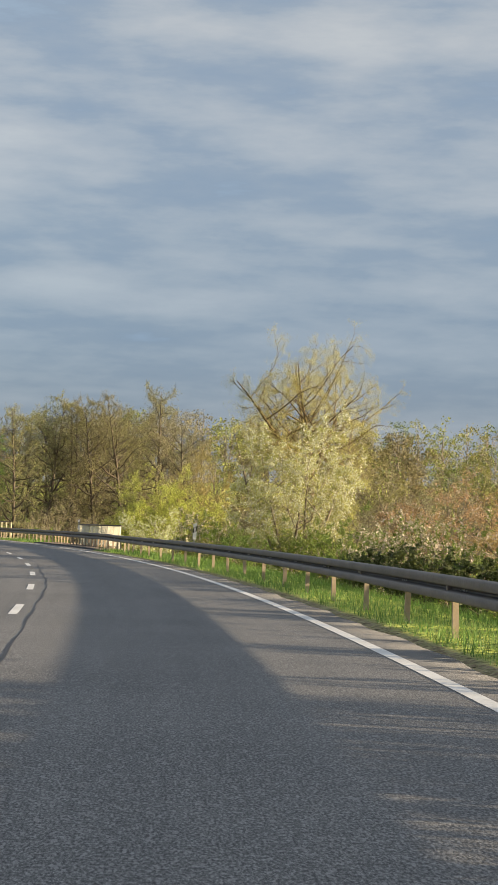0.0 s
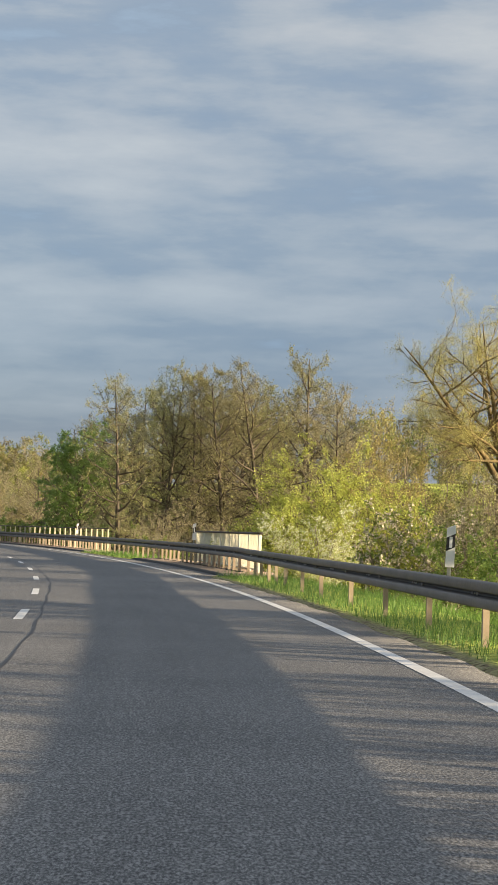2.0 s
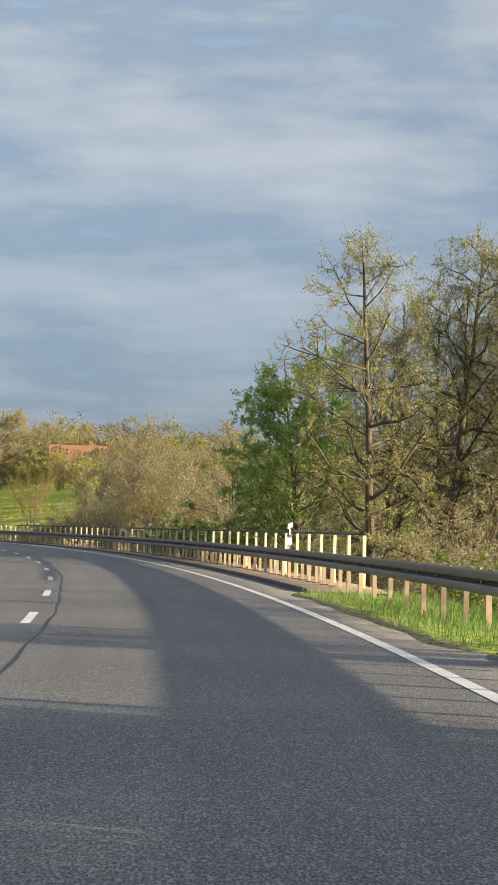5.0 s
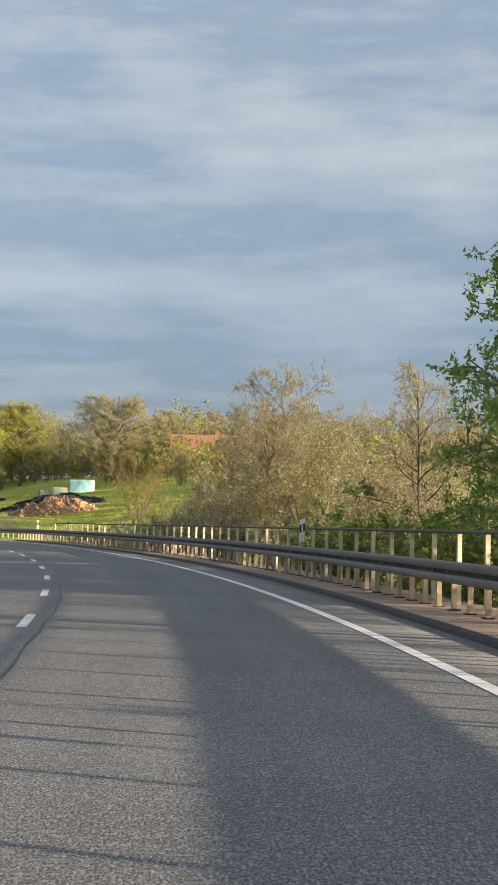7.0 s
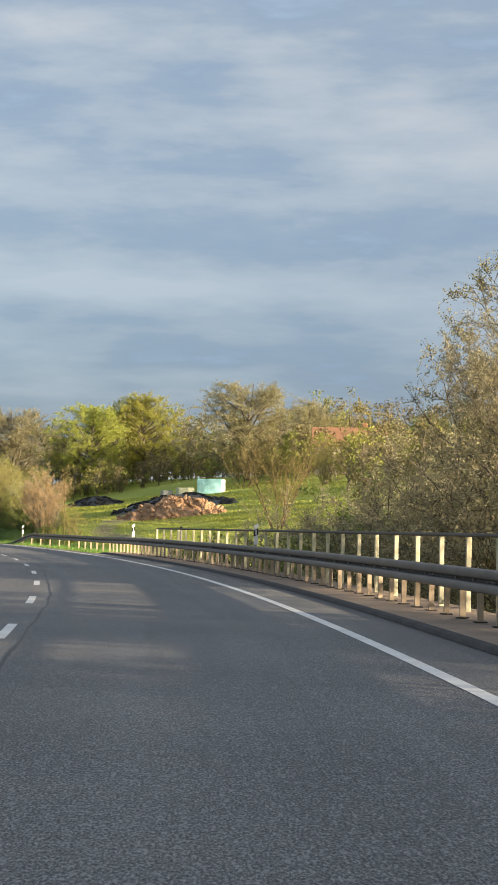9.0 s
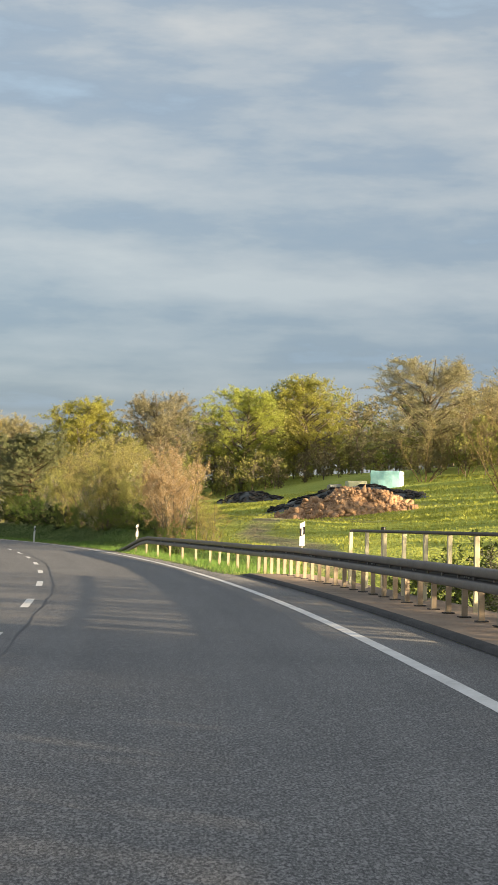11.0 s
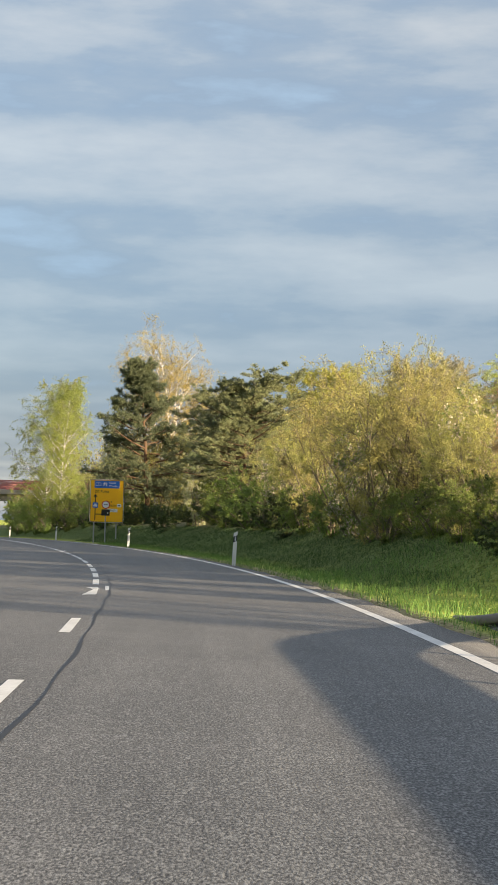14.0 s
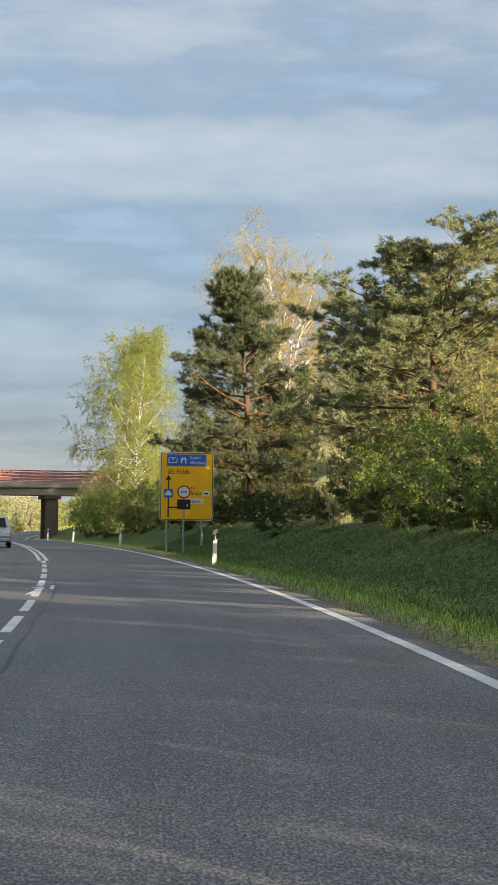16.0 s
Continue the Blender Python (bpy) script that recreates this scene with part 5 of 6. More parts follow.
far_wood("bank_wood", "undergrowth and young trees on the bank", 205, scatter(7, 100, (324, 470), (6.5, 21), (4.6, 6.9), lambda s, r: r < 10.5 + max(0, s - 310) * 0.26, (0.4, 0.75), 2.3), 6000, 0.072, 0.02)
far_wood("roadside_wood", "trees in yellow-green leaf beyond the flyover", 204, scatter(4, 90, (530, 690), (7, 50), (6, 10), None, (0.35, 0.9), 3.4) + scatter(5, 110, (525, 700), (-64, -15), (6, 10), None, (0.35, 0.9), 3.4) + scatter(15, 80, (680, 790), (-60, -13), (7, 11), None, (0.6, 0.9), 3.4), 1000, 0.34, 0.0)

# ---- signs, heap, sheds, flyover, car ----
YELLOW = varied("sign_yellow", (0.92, 0.45, 0.01), (0.98, 0.53, 0.014), 2.0, 0.4, fine=10.0)
SIGN_BLUE = varied("sign_blue", (0.02, 0.11, 0.44), (0.03, 0.15, 0.55), 3.0, 0.4)
SIGN_BLACK = varied("sign_black", (0.012, 0.012, 0.012), (0.03, 0.03, 0.03), 3.0, 0.4)
SIGN_WHITE = varied("sign_white", (0.68, 0.68, 0.66), (0.8, 0.8, 0.78), 3.0, 0.4)
SIGN_RED = varied("sign_red", (0.42, 0.012, 0.015), (0.52, 0.02, 0.02), 3.0, 0.4)
SIGN_BACK = varied("grey_metal", (0.28, 0.28, 0.27), (0.42, 0.42, 0.41), 3.0, 0.5, 0.4)


def rounded(w, h, rad, thick, centre=(0, 0, 0), seg=5):
    """An upright plate in the x-z plane with rounded corners, its face towards -y."""
    bm = bmesh.new()
    pts = []
    for cx, cz, a0 in ((w / 2 - rad, h / 2 - rad, 0), (-w / 2 + rad, h / 2 - rad, 90), (-w / 2 + rad, -h / 2 + rad, 180), (w / 2 - rad, -h / 2 + rad, 270)):
        for i in range(seg + 1):
            a = radians(a0 + 90 * i / seg)
            pts.append((cx + math.cos(a) * rad + centre[0], cz + math.sin(a) * rad + centre[2]))
    f = [bm.verts.new((x, centre[1] - thick / 2, z)) for x, z in pts]
    b = [bm.verts.new((x, centre[1] + thick / 2, z)) for x, z in pts]
    bm.faces.new(f[::-1])
    bm.faces.new(b)
    n = len(pts)
    for i in range(n):
        bm.faces.new((f[i], f[(i + 1) % n], b[(i + 1) % n], b[i]))
    bmesh.ops.recalc_face_normals(bm, faces=bm.faces)
    return bm


def disc(rad, thick, centre, seg=32):
    return rounded(rad * 2, rad * 2, rad * 0.999, thick, centre, seg // 4)


def pole(rad, z0, z1, x=0.0, y=0.0, seg=10):
    bm = bmesh.new()
    bmesh.ops.create_cone(bm, cap_ends=True, segments=seg, radius1=rad, radius2=rad, depth=z1 - z0, matrix=Matrix.Translation((x, y, (z0 + z1) / 2)))
    return bm


def lettering(text, size, mat, parent, x, y, z, name="lettering"):
    """Raised letters in the built-in font, facing -y."""
    cu = bpy.data.curves.new(name, "FONT")
    cu.body, cu.size, cu.extrude = text, size, 0.002
    cu.align_x, cu.align_y = "LEFT", "CENTER"
    tmp = bpy.data.objects.new(name, cu)
    me = bpy.data.meshes.new_from_object(tmp)
    bpy.data.objects.remove(tmp)
    me.materials.clear()
    me.materials.append(mat)
    ob = new(name, me)
    ob.parent = parent
    ob.matrix_basis = pose(x, y, z, 90, 0, 0)
    return ob


def build_direction_sign():
    w, h = 1.70, 2.16
    root = tagged(new("direction_sign"), "large yellow direction sign with a blue motorway panel on posts", "road sign")
    root.matrix_basis = along(371.0, 1.98, 0.02, -2) @ Matrix.Diagonal((1.27, 1.27, 1.27, 1))
    zc = 1.02 + h / 2
    part("panel", rounded(w, h, 0.07, 0.04, (0, 0, zc)), YELLOW, root)
    part("border", frame_ring(w - 0.03, h - 0.03, 0.065, 0.022, -0.0225, zc), SIGN_BLACK, root, "black border line")
    part("rim", frame_ring(w, h, 0.07, 0.016, -0.0215, zc), SIGN_WHITE, root, "white outer rim")
    blue = part("motorway_panel", rounded(1.26, 0.37, 0.03, 0.008, (-0.01, -0.026, zc + 0.83)), SIGN_BLUE, root, "blue motorway panel")
    part("route_badge", frame_ring(0.28, 0.17, 0.04, 0.02, -0.0325, zc + 0.83, -0.45), SIGN_WHITE, blue, "white outlined route badge")
    lettering("7", 0.15, SIGN_WHITE, blue, -0.485, -0.0325, zc + 0.83)
    # motorway symbol: two lanes and a bridge bar
    for x0, lean in ((-0.16, 0.10), (-0.05, -0.10)):
        part("symbol_bar", boxed((0.04, 0.004, 0.2), (x0, -0.0325, zc + 0.83), 0, Matrix.Rotation(lean * 2.2, 4, "Y")), SIGN_WHITE, blue)
    part("symbol_bar", boxed((0.22, 0.004, 0.03), (-0.105, -0.0345, zc + 0.86)), SIGN_WHITE, blue)
    lettering("Kassel", 0.132, SIGN_WHITE, blue, 0.09, -0.0325, zc + 0.91)
    lettering("Würzburg", 0.132, SIGN_WHITE, blue, 0.09, -0.0325, zc + 0.75)
    part("route_badge", frame_ring(0.2, 0.13, 0.03, 0.014, -0.0225, zc + 0.46, -0.50), SIGN_BLACK, root, "black outlined route badge")
    lettering("254", 0.10, SIGN_BLACK, root, -0.585, -0.0225, zc + 0.46)
    lettering("Fulda", 0.2, SIGN_BLACK, root, -0.33, -0.0225, zc + 0.46)
    part("arrow_shaft", boxed((0.045, 0.006, 1.2), (-0.58, -0.0235, zc - 0.38)), SIGN_BLACK, root, "black arrow shaft")
    bm = bmesh.new()
    pts = [(-0.68, 0.2), (-0.48, 0.2), (-0.58, 0.36)]
    f = [bm.verts.new((x, -0.0265, zc + z)) for x, z in pts]
    b = [bm.verts.new((x, -0.0205, zc + z)) for x, z in pts]
    bm.faces.new(f)
    bm.faces.new(b[::-1])
    for i in range(3):
        bm.faces.new((f[i], b[i], b[(i + 1) % 3], f[(i + 1) % 3]))
    bmesh.ops.recalc_face_normals(bm, faces=bm.faces)
    part("arrow_head", bm, SIGN_BLACK, root, "black arrow head")
    part("arrow_branch", boxed((0.34, 0.006, 0.045), (-0.39, -0.0235, zc - 0.67)), SIGN_BLACK, root)
    car = part("car_symbol", rounded(0.27, 0.27, 0.03, 0.008, (-0.58, -0.032, zc - 0.22)), SIGN_BLUE, root, "blue car symbol plate")
    part("pictogram", rounded(0.2, 0.09, 0.03, 0.004, (-0.58, -0.038, zc - 0.25)), SIGN_WHITE, car)
    part("pictogram", rounded(0.13, 0.07, 0.03, 0.004, (-0.58, -0.038, zc - 0.18)), SIGN_WHITE, car)
    lettering("rz", 0.17, SIGN_BLACK, root, 0.13, -0.0225, zc - 0.03)
    lettering("lüder", 0.17, SIGN_BLACK, root, 0.13, -0.0225, zc - 0.22)
    lettering("mbach", 0.15, SIGN_BLACK, part("inset_plate", rounded(0.55, 0.17, 0.02, 0.006, (0.27, -0.024, zc - 0.47)), SIGN_WHITE, root, "white place plate"), 0.05, -0.0285, zc - 0.47)
    part("inset_plate", rounded(0.21, 0.16, 0.02, 0.006, (0.62, -0.024, zc - 0.22)), SIGN_WHITE, root, "white distance plate")
    part("inset_mark", boxed((0.13, 0.004, 0.05), (0.62, -0.03, zc - 0.22)), SIGN_BLACK, root)
    for x in (-0.62, 0.5):
        part("post", pole(0.038, -0.5, zc + 0.9, x, 0.065), SIGN_BACK, root, "grey round post")
    for z in (-0.8, 0.0, 0.8):
        part("brace", boxed((1.5, 0.03, 0.05), (0, 0.036, zc + z)), SIGN_BACK, root)


def frame_ring(w, h, rad, line, y, zc, xc=0.0, seg=5):
    """A thin raised outline with rounded corners."""
    bm = bmesh.new()
    def loop(dw, yy):
        pts = []
        r = max(0.005, rad - dw)
        ww, hh = w - 2 * dw, h - 2 * dw
        for cx, cz, a0 in ((ww / 2 - r, hh / 2 - r, 0), (-ww / 2 + r, hh / 2 - r, 90), (-ww / 2 + r, -hh / 2 + r, 180), (ww / 2 - r, -hh / 2 + r, 270)):
            for i in range(seg + 1):
                a = radians(a0 + 90 * i / seg)
                pts.append(bm.verts.new((cx + math.cos(a) * r + xc, yy, cz + math.sin(a) * r + zc)))
        return pts
    o, i2, o2 = loop(0, y), loop(line, y), loop(0, y + 0.004)
    n = len(o)
    for k in range(n):
        q = (k + 1) % n
        bm.faces.new((o[k], o[q], i2[q], i2[k]))
        bm.faces.new((o2[k], o2[q], o[q], o[k]))
    bmesh.ops.recalc_face_normals(bm, faces=bm.faces)
    return bm


build_direction_sign()


def build_round_sign():
    root = tagged(new("no_overtaking_sign"), "round red-rimmed no overtaking sign over a black plate", "road sign")
    root.matrix_basis = along(368.5, 1.62, 0.0, -2) @ Matrix.Diagonal((1.25, 1.25, 1.22, 1))
    d = part("disc", disc(0.21, 0.012, (0, 0, 1.98)), SIGN_RED, root, "red rim")
    part("face", disc(0.165, 0.006, (0, -0.0095, 1.98)), SIGN_WHITE, d, "white face")
    for x, m in ((-0.055, SIGN_BLACK), (0.055, SIGN_BLACK)):
        part("pictogram", rounded(0.085, 0.04, 0.012, 0.004, (x, -0.0145, 1.98)), m, d)
    plate = part("plate", rounded(0.42, 0.32, 0.03, 0.012, (0, 0, 1.58)), SIGN_BLACK, root, "black supplementary plate")
    part("plate_mark", boxed((0.04, 0.004, 0.06), (0.11, -0.008, 1.55)), SIGN_WHITE, plate)
    part("post", pole(0.03, -0.5, 2.15, 0, 0.038), SIGN_BACK, root, "thin grey post")


build_round_sign()


# ---- the heap, the sheeted clamp with tyres, the sheds on the meadow ----
MUCK = varied("straw_muck", (0.17, 0.10, 0.058), (0.56, 0.36, 0.21), 1.1, 0.95, fine=9.0, relief=0.6, lo=0.32, hi=0.62)
SHEET = varied("black_sheeting", (0.012, 0.016, 0.014), (0.035, 0.045, 0.04), 1.5, 0.45, fine=8.0, relief=0.2)
RUBBER = varied("tyre_rubber", (0.012, 0.012, 0.012), (0.03, 0.03, 0.03), 5.0, 0.7)
TEAL = varied("turquoise_tarpaulin", (0.24, 0.56, 0.60), (0.46, 0.74, 0.76), 0.8, 0.5, fine=5.0, relief=0.15)
BOX_CREAM = varied("cream_sheet_wall", (0.55, 0.55, 0.36), (0.72, 0.72, 0.52), 1.2, 0.6)


def mound(name, label, category, s, r, sx, sy, h, mat, turn=0.0, lumps=0.0, seed=1, n=64):
    """A heap over the meadow: a lumpy cap whose rim runs into the ground."""
    rng = np.random.default_rng(seed)
    u = np.linspace(-1, 1, n)
    A, B = np.meshgrid(u, u, indexing="ij")
    d = np.sqrt(A * A + B * B)
    z = h * np.clip(1 - d ** 1.7, -0.15, 1)
    ph = rng.uniform(0, 6, 8)
    z += 0.10 * h * (np.sin(A * 5 + ph[0]) * np.cos(B * 4 + ph[1]) + 0.6 * np.sin(A * 11 + ph[2] + B * 3) * np.cos(B * 9 + ph[3]))
    z += lumps * rng.uniform(-1, 1, A.shape)
    base = spot(s, r)
    th = float(heading(s)) + radians(turn)
    c, sn = math.cos(th), math.sin(th)
    # follow the slope under it
    X, Y = A * sx, B * sy
    wx, wy = X * c - Y * sn, X * sn + Y * c
    hx, hy = float(heading(s)), 0
    rr = wx * math.cos(hx) + wy * math.sin(hx)
    ss = -wx * math.sin(hx) + wy * math.cos(hx)
    gz = ground_z(s + ss, r + rr)
    V = np.stack([wx, wy, gz - base.z + np.where(d < 1.02, z, -0.4) - 0.05], -1).reshape(-1, 3)
    idx = np.arange(n * n).reshape(n, n)
    F = np.stack([idx[:-1, :-1], idx[1:, :-1], idx[1:, 1:], idx[:-1, 1:]], -1).reshape(-1, 4)
    ob = tagged(new(name, mesh_np(name, V, F, mat, lumps == 0)), label, category)
    ob.location = base
    return ob, V.reshape(n, n, 3), d


heap, _, heap_d = mound("manure_heap", "heap of brown straw manure on the meadow", "heap", 313, 22.0, 5.0, 3.2, 1.6, MUCK, 0, 0.14, 5, 80)
# shaped to fit the camera's view: high on one side, with a low tail on the other
for a in range(80):
    for b in range(80):
        if heap_d[a, b] < 1.0:
            u = a / 39.5 - 1
            lump = 0.5 + 0.5 * math.sin(7.3 * u + 2.0 * math.sin(b * 0.21)) * math.cos(b * 0.17 + 3 * u)
            heap.data.vertices[a * 80 + b].co.z += (0.42 * u + 0.55 * (lump - 0.5)) * max(0.0, 1 - heap_d[a, b] ** 2)


def clod_mass(seed, count):
    """Torn clods of straw dung lying all over the heap."""
    rng = np.random.default_rng(seed)
    bm = bmesh.new()
    bmesh.ops.create_icosphere(bm, subdivisions=1, radius=1.0)
    ball = np.array([v.co for v in bm.verts])
    tris = np.array([[v.index for v in f.verts] for f in bm.faces])
    bm.free()
    V, F = [], []
    for k in range(count):
        a, b = rng.integers(2, 78, 2)
        if heap_d[a, b] > 1.06:
            continue
        p = np.array(heap.data.vertices[a * 80 + b].co)
        size = rng.uniform(0.05, 0.14) * (2.1 if rng.uniform() < 0.12 else 1.0)
        turn = np.array(Matrix.Rotation(rng.uniform(0, 6.3), 3, "Z") @ Matrix.Rotation(rng.uniform(0, 6.3), 3, "X"))
        shape = ball * rng.uniform(0.45, 1.5, (len(ball), 1)) * rng.uniform(0.5, 1.5, 3) * size
        F.append(tris + len(V) * len(ball))
        V.append(shape @ turn.T + p + np.array([0, 0, size * 0.25]))
    return mesh_np("clod_mass", np.concatenate(V), np.concatenate(F), MUCK)


tagged(part("clod_mass", clod_mass(9, 2400), None, heap, "loose straw clods"), kind="stuff")


def clamp(s, r, sx, sy, h, turn, seed, count):
    ob, V, d = mound("silage_clamp", "black sheeted silage clamp weighed down with old tyres", "silage clamp", s, r, sx, sy, h, SHEET, turn, 0.0, seed, 48)
    bm = bmesh.new()
    k = 14
    for i in range(k):
        for j in range(6):
            a, b = 2 * math.pi * i / k, 2 * math.pi * j / 6
            bm.verts.new(((0.3 + 0.1 * math.cos(b)) * math.cos(a), (0.3 + 0.1 * math.cos(b)) * math.sin(a), 0.08 * math.sin(b)))
    bm.verts.ensure_lookup_table()
    for i in range(k):
        for j in range(6):
            q = lambda x, y: bm.verts[(x % k) * 6 + y % 6]
            bm.faces.new((q(i, j), q(i + 1, j), q(i + 1, j + 1), q(i, j + 1)))
    me = bm_mesh("tyre", bm, RUBBER)
    rng = np.random.default_rng(seed)
    n = V.shape[0]
    for i in range(count):
        a, b = rng.integers(4, n - 4, 2)
        if d[a, b] > 0.95:
            continue
        p = Vector(V[a, b])
        nx = Vector(V[a + 1, b]) - Vector(V[a - 1, b])
        ny = Vector(V[a, b + 1]) - Vector(V[a, b - 1])
        nn = nx.cross(ny)
        t = new("tyre", me)
        t.parent = ob
        t.matrix_basis = Matrix.Translation(p + nn.normalized() * 0.09) @ nn.to_track_quat("Z", "Y").to_matrix().to_4x4() @ Matrix.Rotation(rng.normal(0, 0.2), 4, "X")


clamp(333, 29.5, 7.5, 5.0, 1.3, 20, 21, 170)
clamp(389, 40.5, 3.6, 4.2, 1.1, 10, 22, 80)


def build_crate(s, r, size, mat, label, turn, side=None):
    w, d, h = size
    root = tagged(new("sheeted_stack"), label, "stack")
    root.matrix_basis = Matrix.Translation(spot(s, r, 0.05)) @ Matrix.Rotation(float(heading(s)) + radians(turn), 4, "Z")
    bm = bmesh.new()
    n = 10
    # a draped block: slightly sagging top and rippled sides
    box(bm, (w, d, h), (0, 0, h / 2), 0.06)
    bmesh.ops.subdivide_edges(bm, edges=bm.edges[:], cuts=3, use_grid_fill=True)
    for v in bm.verts:
        v.co += Vector((0.03 * math.sin(v.co.z * 5 + v.co.y * 3), 0.03 * math.sin(v.co.x * 4 + v.co.z * 2), 0.03 * math.sin(v.co.x * 3) * (v.co.z > 0.3)))
    part("cover", bm, mat, root)
    if side:
        part("end_wall", boxed((0.05, d * 0.96, h * 0.98), (w / 2 + 0.03, 0, h / 2), 0.01), side, root, "pale end wall")
        part("end_mark", disc(0.3, 0.02, (0, 0, 0)), TEAL, root, "turquoise round mark").matrix_basis = Matrix.Translation((w / 2 + 0.075, 0, h * 0.62)) @ Matrix.Rotation(radians(90), 4, "Z")
    for x in (-w / 3, 0, w / 3):
        part("strap", boxed((0.05, d + 0.1, 0.02), (x, 0, h + 0.05)), SHEET, root)


build_crate(385, 55.4, (3.4, 2.2, 2.0), TEAL, "stack under a turquoise tarpaulin with a pale end", -35, SIGN_WHITE)
build_crate(385, 51.6, (2.2, 1.6, 1.3), BOX_CREAM, "low cream shed on the meadow's edge", -10)
build_crate(386, 49.4, (1.4, 1.4, 1.1), SIGN_BACK, "low grey shed on the meadow's edge", -10)


def build_field_post(s, r, h):
    root = tagged(new("field_post"), "grey wooden field post with a dark top", "post")
    root.matrix_basis = Matrix.Translation(spot(s, r, 0.2))
    part("stake", boxed((0.10, 0.10, h), (0, 0, h / 2), 0.02), POST_GREY, root)
    part("cap", boxed((0.12, 0.12, 0.10), (0, 0, h + 0.05), 0.02), SIGN_BLACK, root, "dark cap")


POST_GREY = varied("weathered_wood", (0.14, 0.13, 0.12), (0.28, 0.26, 0.24), 3.0, 0.9, relief=0.3)
build_field_post(246, 5.8, 2.15)


# ---- the flyover ----
BRIDGE_CONCRETE = varied("bridge_concrete", (0.30, 0.26, 0.20), (0.46, 0.41, 0.33), 0.5, 0.9, fine=6.0, relief=0.2, local=False)
BRIDGE_RED = varied("red_parapet_paint", (0.30, 0.10, 0.10), (0.42, 0.17, 0.16), 0.8, 0.6, fine=6.0, local=False)
PIER_DARK = varied("pier_concrete", (0.10, 0.075, 0.06), (0.19, 0.15, 0.12), 0.8, 0.9, fine=7.0, relief=0.2, local=False)


def build_flyover():
    root = tagged(new("flyover"), "concrete road flyover with a red parapet on brown piers", "bridge")
    root.matrix_basis = along(504, 0, 0.0, 4)
    L = 64
    part("deck", boxed((L, 9.0, 0.55), (-3, 4.5, 6.05), 0.05), BRIDGE_CONCRETE, root)
    part("girder", boxed((L, 0.6, 0.75), (-3, 0.75, 5.38), 0.04), BRIDGE_CONCRETE, root)
    part("girder", boxed((L, 0.6, 0.75), (-3, 4.5, 5.38), 0.04), BRIDGE_CONCRETE, root)
    part("girder", boxed((L, 0.6, 0.75), (-3, 8.25, 5.38), 0.04), BRIDGE_CONCRETE, root)
    part("edge_beam", boxed((L, 0.4, 0.62), (-3, -0.2, 6.2), 0.04), BRIDGE_CONCRETE, root)
    for y in (0.0, 9.0):
        for z in (6.75, 7.05, 7.4, 7.75):
            part("parapet_rail", boxed((L, 0.08, 0.16), (-3, y - 0.12, z), 0.015), BRIDGE_RED, root, "red parapet rail")
        for k in range(33):
            part("parapet_post", boxed((0.1, 0.1, 1.3), (-34 + 2 * k, y - 0.05, 7.1), 0.01), BRIDGE_RED, root)
    for x in (2.9, -13.5):
        for y in (1.6, 7.2):
            p = part("pier", boxed((1.4, 1.2, 6.2), (x, y, 1.9), 0.12), PIER_DARK, root, "dark brown concrete pier")
        part("pier_cap", boxed((1.9, 8.2, 0.4), (x, 4.5, 4.8), 0.06), PIER_DARK, root)


build_flyover()

# ---- the oncoming car ----
CAR_SILVER = varied("silver_paint", (0.42, 0.43, 0.45), (0.5, 0.51, 0.53), 2.0, 0.3, 0.7, spec=0.5)
CAR_GLASS = varied("car_glass", (0.01, 0.012, 0.015), (0.02, 0.024, 0.03), 2.0, 0.08, spec=0.6)


